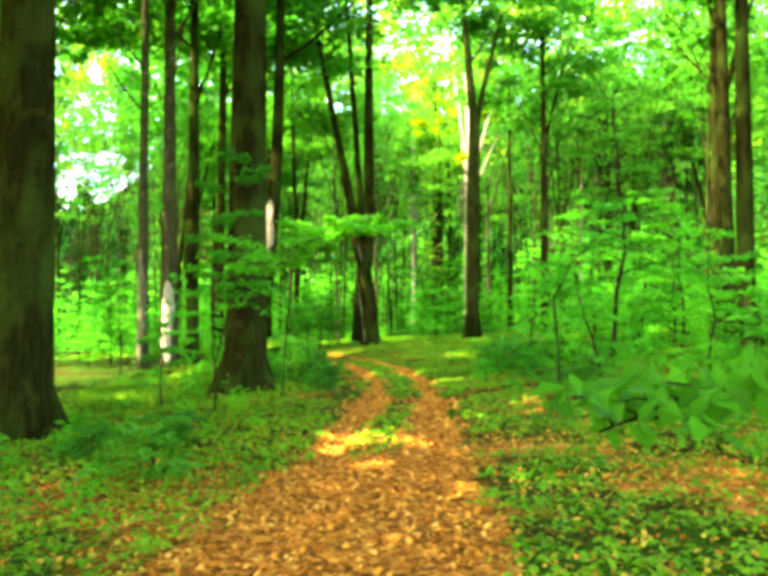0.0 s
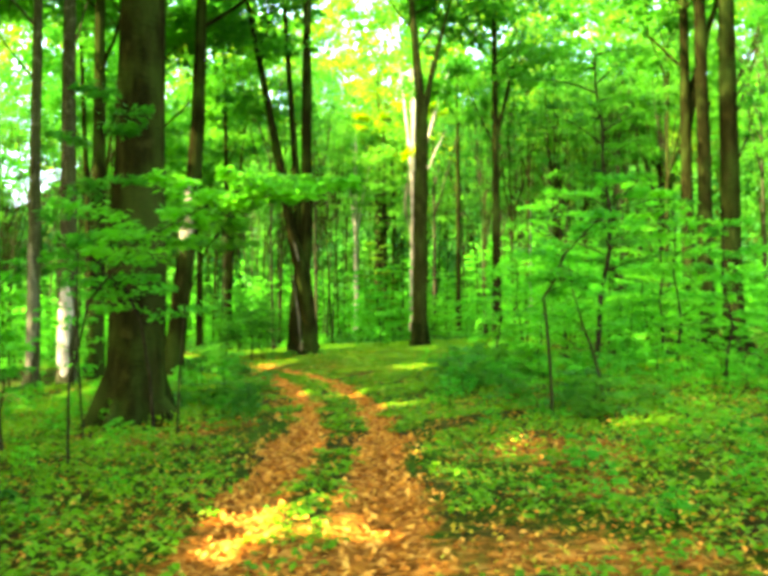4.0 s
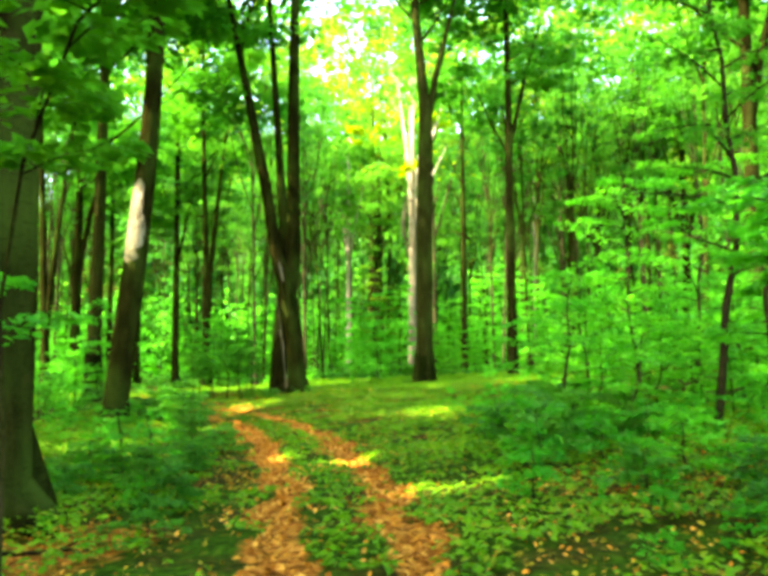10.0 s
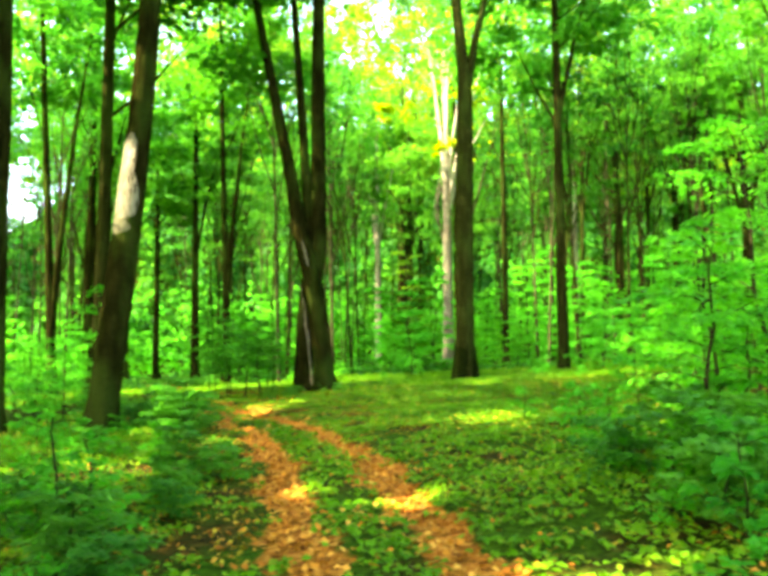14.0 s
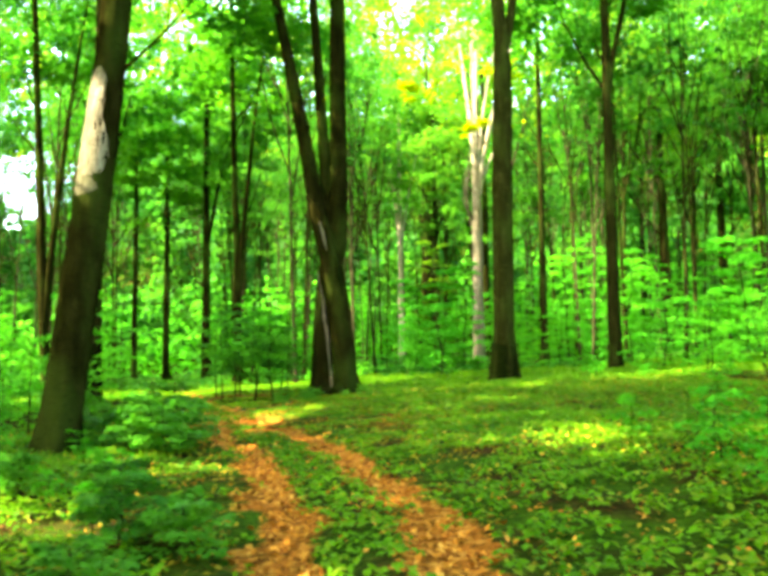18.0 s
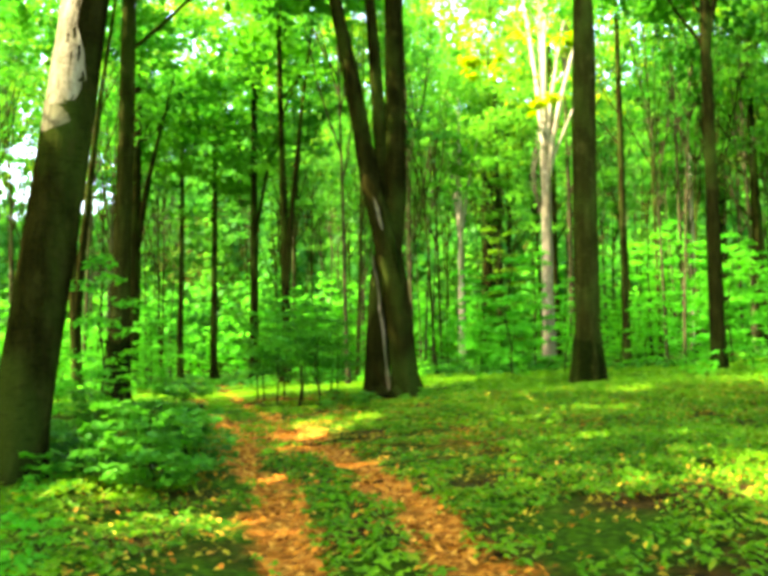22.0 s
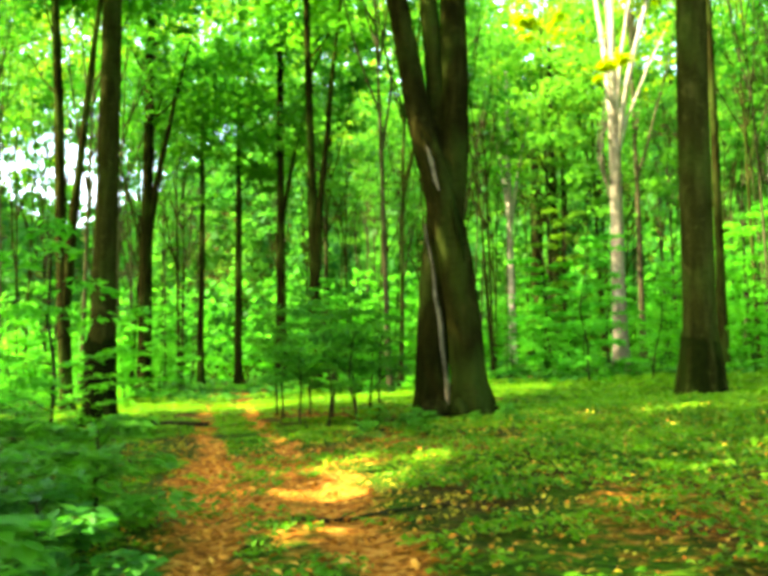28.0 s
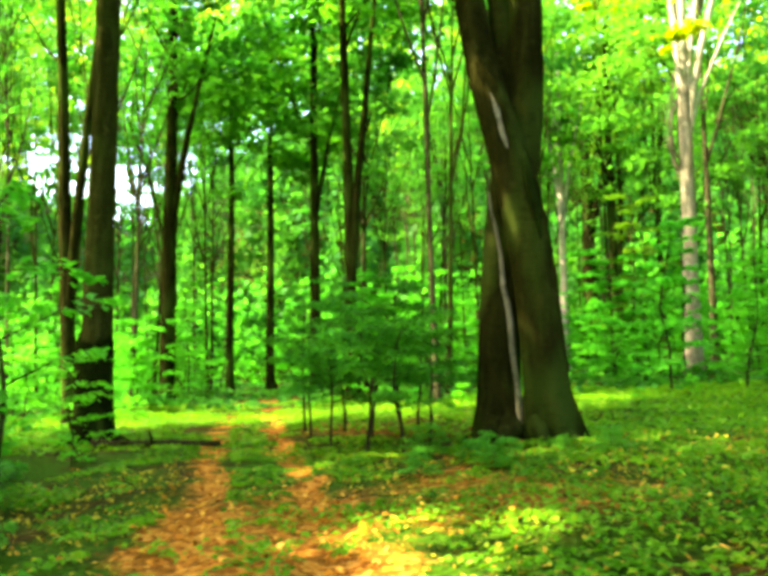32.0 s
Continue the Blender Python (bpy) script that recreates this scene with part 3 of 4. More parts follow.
# The high leaf clumps are added to shade a floor band further east.
upright = big_tree((-13.35, 37.4), 0.33, 21, "upright beech with a blackened foot beside the track", lean=(0.3, 0), seed=9, flare=0.55, bark=BARK_OLIVE, crown_r=6.2, leaf_count=8000, leaf_size=0.46,
                   clumps=((0, -2.5, 17.5, 5, 2400), (3, 0, 18.5, 4, 1800), (-3, -2, 18, 4, 1500)))
big_tree((-21.1, 54.2), 0.36, 21, "forked beech at the far bend of the track", lean=(0.2, 0), seed=10, stems=((7.0, 2.2, 0, 17, 0.2), (6.0, -2.2, 0, 13, 0.1)), limb_from=0.5)
# Sunlight painted in: stems paler than the trunk, leaves gold.
snag = big_tree((1.0, 58.0), 0.38, 21, "old broken beech, sunlight painted into its pale bare stems", bark=BARK_SNAG, stem_bark=BARK_PALE, seed=11, flare=0.3, limb_from=0.8, leaf_count=500, leaf_size=0.34, leaf=LEAF_SUN_GOLD,
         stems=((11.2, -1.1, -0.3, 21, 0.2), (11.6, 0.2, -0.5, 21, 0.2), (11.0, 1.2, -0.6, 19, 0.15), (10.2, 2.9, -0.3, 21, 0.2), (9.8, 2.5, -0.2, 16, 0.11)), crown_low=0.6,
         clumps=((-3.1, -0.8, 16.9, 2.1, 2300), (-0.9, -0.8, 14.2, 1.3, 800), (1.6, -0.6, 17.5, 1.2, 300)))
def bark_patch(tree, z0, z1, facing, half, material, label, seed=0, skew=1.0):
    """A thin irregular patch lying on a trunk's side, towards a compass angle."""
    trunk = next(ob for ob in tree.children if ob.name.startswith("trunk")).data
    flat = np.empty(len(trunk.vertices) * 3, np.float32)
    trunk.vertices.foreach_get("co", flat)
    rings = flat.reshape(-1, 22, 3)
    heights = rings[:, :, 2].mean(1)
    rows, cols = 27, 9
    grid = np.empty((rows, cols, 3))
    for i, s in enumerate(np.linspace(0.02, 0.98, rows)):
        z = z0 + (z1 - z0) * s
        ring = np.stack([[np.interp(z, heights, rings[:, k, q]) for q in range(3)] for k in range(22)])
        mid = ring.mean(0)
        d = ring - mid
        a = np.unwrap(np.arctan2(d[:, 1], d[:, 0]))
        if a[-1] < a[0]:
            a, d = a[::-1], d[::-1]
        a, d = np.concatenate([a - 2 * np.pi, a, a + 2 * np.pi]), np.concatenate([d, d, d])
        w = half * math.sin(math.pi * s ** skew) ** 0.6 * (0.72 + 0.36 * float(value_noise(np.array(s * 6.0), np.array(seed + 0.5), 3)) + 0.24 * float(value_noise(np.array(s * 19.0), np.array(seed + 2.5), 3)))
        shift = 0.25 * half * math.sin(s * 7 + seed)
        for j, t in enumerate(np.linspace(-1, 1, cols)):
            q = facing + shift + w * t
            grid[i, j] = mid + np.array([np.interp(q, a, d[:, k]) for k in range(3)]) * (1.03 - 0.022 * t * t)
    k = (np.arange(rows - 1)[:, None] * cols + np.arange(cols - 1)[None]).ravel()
    part("pale_patch", raw_mesh("pale_patch", grid.reshape(-1, 3), np.stack([k, k + 1, k + cols + 1, k + cols], 1), material), tree, label)


# Sun patch painted as pale bark, fading through tan below it.
bark_patch(leaning, 4.3, 6.2, radians(234), 1.4, BARK_SNAG, "patch of sunlight painted as pale bark", 1, 0.62)
bark_patch(leaning, 4.0, 4.5, radians(240), 0.9, BARK_TAN, "tan lower edge of the painted sun patch", 6)
bark_patch(grey_slim, 0.4, 4.6, radians(270), 0.9, BARK_TAN, "lighter patch on one side of the trunk", 4)
# Sunlit foot: the brightness comes from paler bark laid on the trunk.
bark_patch(pale_foot, 0.25, 3.4, radians(262), 1.0, BARK_PALE, "sunlight on the foot painted as pale bark", 2)
# Fleck of sun on the stem, painted on as a pale streak.
bark_patch(three, 4.6, 5.6, radians(275), 0.13, BARK_TAN, "sun fleck painted as a thin pale streak", 3)
# Raised black strip: the slit's shade is painted, nothing is hollowed out.
slit = np.array([(0.15, -0.52, 4.6), (0.18, -0.54, 4.4), (0.22, -0.55, 4.15), (0.28, -0.55, 3.85), (0.33, -0.54, 3.55), (0.37, -0.50, 3.2)])
part("shade_strip", raw_mesh("shade_strip", *tube(slit, np.array((0.015, 0.05, 0.075, 0.075, 0.055, 0.015)), 7, np.random.default_rng(5), 0.25), SLIT_SHADE), three, "black strip painting the dark of a slit in the trunk")


def moss_sleeve(tree, radius, flare, seed, height):
    """Dark moss grown round a trunk's foot, with a ragged upper edge."""
    rng = np.random.default_rng(seed)
    line = np.stack([np.zeros(9), np.zeros(9), np.linspace(-0.04, height, 9)], 1)
    v, f = tube(line, np.full(9, radius + 0.045), 22, None)
    v = v.reshape(9, 22, 3)
    z = v[..., 2:]
    spread = 1 + flare * np.exp(-np.clip(z, 0, None) / (0.55 * radius + 0.12))
    v[..., :2] *= spread
    v[-1, :, 2] += rng.normal(0, 0.16, 22)
    v[-2, :, 2] += rng.normal(0, 0.06, 22)
    part("moss", raw_mesh("moss", v.reshape(-1, 3), f, MOSS), tree, "dark moss round the trunk's foot")


for i in range(9):
    r = np.random.default_rng(60 + i)
    a = r.uniform(2.2, 5.0)
    w = 0.2 + 0.35 * r.uniform()
    s0, s1 = 8.2 + r.uniform(0, 0.8), 11 + r.uniform(0, 2.0)
    p = curve_points((math.cos(a) * 0.35, math.sin(a) * 0.35, s0), (math.cos(a + .4) * 0.4, math.sin(a + .4) * 0.4, s1), 10,
                     (math.cos(a) * w, math.sin(a) * w, 0), r, 0.03)
    part("vine", raw_mesh("vine", *tube(p, np.full(10, 0.03), 6, r, 0.1), BARK_TAN), snag, "pale dry climbing vine")
def roots(tree, place, radius, angles, bark, seed):
    """Surface roots that run out from a trunk's foot and sink into the ground."""
    rng = np.random.default_rng(700 + seed)
    x, y = place
    for a in angles:
        l = radius * rng.uniform(1.5, 2.3)
        s = np.linspace(0.45, 1, 7)
        bend = rng.uniform(-0.25, 0.25)
        px, py = np.cos(a + bend * s) * (radius * 0.7 + l * (s - 0.45)), np.sin(a + bend * s) * (radius * 0.7 + l * (s - 0.45))
        pz = ground_z(x + px, y + py) - gz(x, y) + radius * (0.62 * (1 - (s - 0.45) / 0.55) ** 1.7 - 0.05)
        part("root", raw_mesh("root", *tube(np.stack([px, py, pz], 1), np.linspace(0.30, 0.08, 7) * radius, 8, rng, 0.12), bark), tree)


roots(three, (-4.8, 36.2), 0.62, (-2.6, -1.9, -1.1, -0.5, 0.1, 3.0), BARK_DARK, 1)
roots(straight, (1.0, 40.9), 0.5, (-2.7, -2.0, -1.2, -0.4), BARK_DARK, 2)
roots(upright, (-13.35, 37.4), 0.45, (-2.5, -1.5, -0.7, 0.1), BARK_DARK, 3)
roots(massive, (-4.6, 11.8), 0.6, (-2.6, -1.9, -1.2, -0.5, 0.2), BARK_DARK, 4)
moss_sleeve(straight, 0.42, 0.42, 1, 1.45)
moss_sleeve(upright, 0.33, 0.42, 2, 2.1)
big_tree((5.4, 42.2), 0.27, 20, "slim dark beech at the clearing edge", seed=12, flare=0.35, bark=BARK_DARK, stems=((11, 1.8, 0, 18, 0.13),))
big_tree((-21.5, 61.5), 0.22, 18, "slender dark trunk beyond the track's bend", seed=13, bark=BARK_DARK)
big_tree((-20.2, 64.0), 0.26, 19, "slender dark trunk beyond the track's bend", seed=14, bark=BARK_DARK)
big_tree((-15.5, 57.8), 0.28, 20, "slim pale-grey beech among thin trunks", seed=15, stems=((8, 2.0, 0, 16, 0.12),))
big_tree((-11.2, 49.1), 0.21, 21, "beech forked low into two stems", seed=16, lean=(-0.5, 0), stems=((3.6, 1.4, 0, 18, 0.16),), crown_low=0.6, bark=BARK_DARK)
big_tree((-4.3, 72.0), 0.26, 20, "slim pale beech far off", seed=17, bark=BARK_PALE, stems=((9, 1.5, 0, 17, 0.14), (9, -1.2, 0, 17, 0.14)), leaf_count=2200)
big_tree((-2.4, 84.0), 0.7, 17, "dark broken old trunk far off", seed=18, bark=BARK_DARK, leaf_count=1500, stems=((9, 2, 0, 16, 0.4),))
big_tree((-17.7, 42.8), 0.22, 19, "dark beech forked into two slim stems", seed=19, bark=BARK_DARK, lean=(-0.9, 0), stems=((3.0, 1.5, 0, 17, 0.17),))
big_tree((3.9, 51.0), 0.2, 19, "slender dark beech behind a thicker one", seed=20, bark=BARK_DARK, crown_low=0.85, leaf_count=1500)
big_tree((12.5, 74.0), 0.26, 19, "slender pale beech far behind saplings", seed=21, bark=BARK_PALE)
big_tree((19.5, 56.5), 0.34, 18, "beech with ivy-brown forked trunk", seed=22, stems=((7, 2.2, 0, 15, 0.2), (7, -1.8, 0, 15, 0.18)))
big_tree((20.0, 71.0), 0.4, 19, "dark full-crowned beech far in the wood", seed=23, bark=BARK_DARK, leaf_count=6000, limb_from=0.3)
big_tree((9.9, 21.8), 0.33, 20, "grey straight beech behind saplings", seed=24)
big_tree((10.1, 24.1), 0.27, 20, "dark straight beech behind saplings", seed=25, bark=BARK_DARK)
big_tree((11.4, 29.6), 0.29, 20, "dark beech forked high up", seed=26, bark=BARK_DARK, stems=((8.6, 2.2, 0, 16, 0.2),))

for i, (x, y) in enumerate([(-1.5, 69), (2.0, 66), (16.5, 80), (12.5, 60)]):
    big_tree((x, y), 0.3, 20 + i % 3, "full dark-green beech far in the wood", seed=40 + i, bark=BARK_DARK, limb_from=0.3, limbs=7, leaf_count=3400, crown_r=4.2, leaf=LEAF_FAR)

KNOWN = [(-6.35, 5.9), (-4.9, 12.7), (-10.7, 23.2), (-6.7, 21.9), (-4.8, 36.2), (1, 40.9), (-13, 37.4), (-20.6, 54.2), (1, 58), (5.4, 42.2),
         (-21.5, 61.5), (-20.2, 64), (-15.5, 57.8), (-11.2, 49.1), (-4.3, 72), (-17.7, 42.8), (3.9, 51), (9.9, 21.8), (11.4, 29.6)]


def wood_tree(seed, height, radius, crown_r, count, size, leaf, fork):
    """A tree of the wood behind, to be copied."""
    rng = np.random.default_rng(seed)
    root = thing("tree", (0, 0, 0), "slender beech in the wood, high light-green crown", "tree", "trees of the wood")
    line = trunk_line(rng, height, rng.normal(0, 0.5, 2), rng.normal(0, 0.15), 10)
    pieces = [tube(line, np.linspace(1, 0.12, 10) * radius, 9, rng, 0.05, 0.35)]
    tips = [line[-1], line[-3]]
    for i in range(fork):
        k = rng.uniform(0.32, 0.8)
        a = np.array([np.interp(k * height, line[:, 2], line[:, c]) for c in range(3)])
        ang = rng.uniform(0, 6.28)
        reach = rng.uniform(0.6, 2.4)
        b = a + np.array((np.cos(ang) * reach, np.sin(ang) * reach, rng.uniform(3.5, 7.5)))
        p = curve_points(a, b, 6, (np.cos(ang) * 0.25, np.sin(ang) * 0.25, 0), rng, 0.06)
        pieces.append(tube(p, np.linspace(0.55, 0.12, 6) * radius * (1.15 - 0.6 * k), 5))
        q = p[3] + np.array((rng.normal(0, 0.8), rng.normal(0, 0.8), rng.uniform(1.5, 3)))
        pieces.append(tube(curve_points(p[3], q, 4), np.linspace(0.25, 0.08, 4) * radius, 4))
        if i % 2 == 0:
            tips.append(b)
    v, f = grown(pieces)
    part("trunk", raw_mesh("trunk", v, f, (BARK_DARK, BARK_GREY, BARK_OLIVE, BARK_GREY)[seed % 4]), root)
    at = np.concatenate([crown_points(rng, tip, crown_r * 0.8, crown_r * 0.85, count // len(tips), 9) for tip in tips])
    part("crown", far_leaves("crown", at[at[:, 2] > 5.5 + rng.uniform(0, 3, len(at))], size, leaf, rng), root)
    return root


def shades_gap(x, y):
    """Whether a crown over that place would stand in a gap's light."""
    c = np.array((x, y, 12.0))
    for a, b, h, r in GAPS:
        d = c - np.array((a, b, h))
        k = float(d @ np.array(SUN_WAY))
        if k > 2 and np.linalg.norm(d - k * np.array(SUN_WAY)) < 3.6 + r:
            return True
    return False


rng = np.random.default_rng(21)
# Trees mostly out of view, added to keep sun off track and floor.
shade = [(-10.8, 10.6), (-18, 15.2), (-17, 10.5), (-19.5, 19.8), (-15.5, 6.5), (-8.6, -1.4), (-9.0, 2.4), (-13.6, -3.4), (-23.0, 24.0), (-26.5, 29.0)]
while len(shade) < 42:
    x, y = rng.uniform(-40, 4), rng.uniform(-34, 50)
    seen = x > -0.66 * (y + 5.3) - 3 and y > -6
    if seen and not (x < -16 and y > 14):
        continue
    if y > 8 and (x < -26 or y > 33):
        continue
    if abs(way_off(x, y)) < 3.5 or any((x - a) ** 2 + (y - b) ** 2 < 17 for a, b in shade + KNOWN):
        continue
    shade.append((x, y))
for i, (x, y) in enumerate(shade):
    big_tree((x, y), rng.uniform(0.14, 0.26), rng.uniform(17, 21), "added beech, mostly out of view, its light-green crown shading the floor", seed=200 + i, limbs=4,
             leaf_count=1900 if x < -15 and 8 < y < 25 else 3200, leaf_size=0.66, crown_r=5.4, bark=BARK_DARK if i % 2 else BARK, flare=0.35, group="trees beside the track")

VARIANTS = [wood_tree(300 + i, 18 + 2.2 * (i % 5), 0.10 + 0.035 * (i % 4), 2.9 + 0.4 * (i % 3), 2300, 0.33, (LEAF_FAR, LEAF, LEAF_SUN_LIME, LEAF, LEAF_FAR, LEAF, LEAF_FAR, LEAF)[i], 7 + i % 3) for i in range(8)]
rng = np.random.default_rng(5)
spots, tries = [], 0
while len(spots) < 195 and tries < 30000:
    tries += 1
    x, y = rng.uniform(-80, 66), rng.uniform(-25, 125)
    ahead = y > 44 and abs(x + 0.1 * y) < 12 + 0.75 * y
    side = (x < -52 and y > 20) or (x > 13 and y > 10)
    # Unseen trees behind the start, added to close off the light.
    behind = y < -9 and x > 6
    if not (ahead or side or behind) or abs(way_off(x, y)) < 3.0:
        continue
    if ahead and y > 78 - 0.0035 * (x + 8) ** 2 and abs(x + 8) < 45:
        continue
    if side and not ahead and rng.uniform() < 0.35:
        continue
    if -3.2 < x < 3.6 and 40 < y < 60:
        continue
    if y > 50 and -0.64 < math.atan2(x + 2, y - 15) < -0.40 and rng.uniform() < 0.8:
        continue
    if (y > 40 and abs(math.atan2(x + 1, y - 10) - 0.150) < 0.055) or shades_gap(x, y) or min((x - a) ** 2 + (y - b) ** 2 for a, b in KNOWN + shade) < 9 or any((x - a) ** 2 + (y - b) ** 2 < 5.5 for a, b in spots):
        continue
    spots.append((x, y))
for i, (x, y) in enumerate(spots):
    m = pose(x, y, gz(x, y), 0, 0, rng.uniform(0, 360)) @ Matrix.Diagonal((1, 1, rng.uniform(0.9, 1.15), 1))
    if i < len(VARIANTS):
        VARIANTS[i].matrix_basis = m
    else:
        copy_thing(VARIANTS[i % len(VARIANTS)], m)


# thin poles among them
POLES = [wood_tree(340 + i, 15 + 1.5 * i, 0.075 + 0.012 * i, 1.7, 850, 0.26, LEAF if i % 2 else LEAF_FAR, 7) for i in range(4)]
done = []
while len(done) < 130:
    x, y = rng.uniform(-34, 22), rng.uniform(44, 86)
    if (-3 < x < 5 and y < 76) or abs(way_off(x, y)) < 3 or abs(x + 0.15 * y) > 6 + 0.42 * y or any((x - a) ** 2 + (y - b) ** 2 < 2.2 for a, b in done + KNOWN):
        continue
    done.append((x, y))
    m = pose(x, y, gz(x, y), 0, 0, rng.uniform(0, 360))
    if len(done) <= len(POLES):
        POLES[len(done) - 1].matrix_basis = m
    else:
        copy_thing(POLES[len(done) % len(POLES)], m)


# far wood that closes the view
rng = np.random.default_rng(9)
n = 230000
ang = rng.uniform(radians(38), radians(142), n)
deep = rng.uniform(0, 1, n) ** 1.05
dist = 86 + 82 * deep
fx, fy = dist * np.cos(ang), dist * np.sin(ang)
rise = 2.0 + 74 * deep ** 0.95 + 9 * (value_noise(ang * 34, dist * 0.11, 6) - 0.5) + 4 * value_noise(ang * 90, dist * 0.3, 16)      # added wooded bank, rising away so its leaves catch sun and sky
fz = np.maximum(rise - rng.exponential(1.5, n), ground_z(fx, fy) - SLOPE * fx + 0.4)
high = np.arctan2(fz + SLOPE * fx - 1.5, np.hypot(fx + 1, fy - 10))
aside = np.arctan2(fx + 1, fy - 10)
keep = ((aside - 0.150) / 0.030) ** 2 + ((high - 0.236) / 0.024) ** 2 > 0.6 + 0.9 * value_noise(aside * 120, high * 120, 15)      # an open patch of sky
keep &= value_noise(ang * 70, fz * 0.3, 7) > 0.10 + 0.10 * deep
far = np.stack([fx, fy, fz + SLOPE * fx], 1)
# High drifts take the yellow-green leaf that stands in for sunlight.
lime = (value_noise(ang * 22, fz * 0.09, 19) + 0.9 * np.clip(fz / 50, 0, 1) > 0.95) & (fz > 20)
keep &= ((aside + 0.52) / 0.17) ** 2 + ((high - 0.19) / 0.075) ** 2 > 0.42 * value_noise(aside * 45, high * 45, 25)      # a thinner part
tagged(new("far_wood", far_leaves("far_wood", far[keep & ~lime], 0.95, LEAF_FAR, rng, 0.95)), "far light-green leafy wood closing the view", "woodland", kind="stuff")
tagged(new("far_wood", far_leaves("far_wood", far[keep & lime], 0.95, LEAF_SUN_LIME, rng, 0.95)), "far crowns with sunlight painted in as yellow-green, closing the view", "woodland", kind="stuff")


# The thicket is brightened by its leaf colour, in place of more light.
n = 22000
ang, dist = rng.uniform(radians(40), radians(140), n), rng.uniform(80, 92, n)
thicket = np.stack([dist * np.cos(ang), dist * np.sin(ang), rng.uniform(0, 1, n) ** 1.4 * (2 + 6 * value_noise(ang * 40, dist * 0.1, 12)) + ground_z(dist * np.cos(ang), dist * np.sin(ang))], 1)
tagged(new("thicket", far_leaves("thicket", thicket, 0.7, LEAF_LIT, rng)), "light-green thicket far back between the trunks", "undergrowth", kind="stuff")


# ---- saplings and shrubs ----
def sapling_parts(rng, stem, r0, branches, reach, per, flat=0.03, low=0.25, fine=True):
    """Stem with level leafy sprays: (stem verts, faces), leaf places, leaf headings."""
    pieces = [tube(stem, np.linspace(1, 0.3, len(stem)) * r0, 7 if fine else 5, rng, 0.08)]
    spots, heads = [], []
    for i in range(branches):
        k = low + (1 - low) * (i + rng.uniform(0, 1)) / branches
        j = k * (len(stem) - 1)
        a = stem[int(j)] * (1 - j % 1) + stem[min(int(j) + 1, len(stem) - 1)] * (j % 1)
        ang = i * 2.4 + rng.uniform(-0.5, 0.5)
        l = reach * rng.uniform(0.55, 1.1) * (1.15 - 0.55 * k)
        b = a + np.array((np.cos(ang) * l, np.sin(ang) * l, l * rng.uniform(-0.05, 0.35)))
        p = curve_points(a, b, 5, (0, 0, 0.08 * l))
        pieces.append(tube(p if fine else p[::2], np.linspace(0.35, 0.08, 5 if fine else 3) * r0, 4 if fine else 3))
        s = rng.uniform(0.18, 1.05, per)
        lat = rng.uniform(-1, 1, per) * l * 0.42 * np.sin(np.clip(s, 0, 1) * 2.6 + 0.3)
        q = a + (b - a) * s[:, None]
        q[:, 2] += 0.08 * l * 4 * s * (1 - s) + rng.normal(0, flat, per) - 0.10 * np.abs(lat)
        q[:, 0] += -np.sin(ang) * lat
        q[:, 1] += np.cos(ang) * lat
        spots.append(q)
        heads.append(ang + np.sign(lat) * 0.8 + rng.normal(0, 0.5, per))
    return pieces, np.concatenate(spots), np.concatenate(heads)


def sapling(name, place, height, branches, reach, per, seed, label, category, group="", leaf_size=0.11, lean=(0, 0), r0=None, leaf=LEAF_LOW, low=0.25, stem=None, tilt=0.3, whole=False, far=False):
    rng = np.random.default_rng(500 + seed)
    root = thing(name, (place[0], place[1], gz(*place)), label, category, group)
    if stem is None:
        stem = curve_points((0, 0, -0.05), (lean[0], lean[1], height), 9, rng=rng, wander=0.035 * height / 2)
    wood, at, head = sapling_parts(rng, np.asarray(stem, float), r0 or 0.012 + 0.007 * height, branches, reach, per, low=low, fine=not whole)
    if whole:
        wood = [grown(wood)]
    part("stem", raw_mesh("stem", *wood[0], STEM), root)
    for piece in wood[1:]:
        part("branch", raw_mesh("branch", *piece, STEM), root)
    part("foliage", far_leaves("foliage", at, leaf_size, leaf, rng, tilt) if far else leaves("foliage", at, leaf_size, leaf, rng, tilt, head), root)
    return root


S_LABEL = "young beech sapling with level sprays of fresh green leaves"
G_SAP = "saplings of the undergrowth"
sapling("sapling", (2.1, 9.4), 3.0, 10, 1.1, 95, 1, "thin crooked dark-stemmed sapling with green leaf sprays", "sapling", low=0.45,
        stem=[(0, 0, -.05), (-0.02, 0, .7), (-0.06, 0, 1.3), (-0.10, 0, 1.75), (0.06, 0, 2.0), (0.2, 0, 2.35), (0.75, 0.1, 2.9), (1.3, 0.2, 3.4)], r0=0.028)
sapling("sapling", (2.93, 9.9), 2.4, 9, 0.95, 80, 2, "leaning thin dark-stemmed sapling with green leaf sprays", "sapling", low=0.5,
        stem=[(0.03, 0, -.05), (-0.03, 0, .5), (-0.16, 0, 1.0), (-0.28, 0, 1.3), (-0.42, 0.05, 1.9), (-0.5, 0.1, 2.6)], r0=0.03)
sapling("sapling", (5.7, 12.3), 3.0, 9, 1.1, 80, 3, S_LABEL, "sapling", G_SAP, low=0.4)
sapling("sapling", (-5.3, 8.8), 1.7, 8, 0.7, 60, 4, "small forked sapling with a bare dark stem", "sapling", low=0.5)
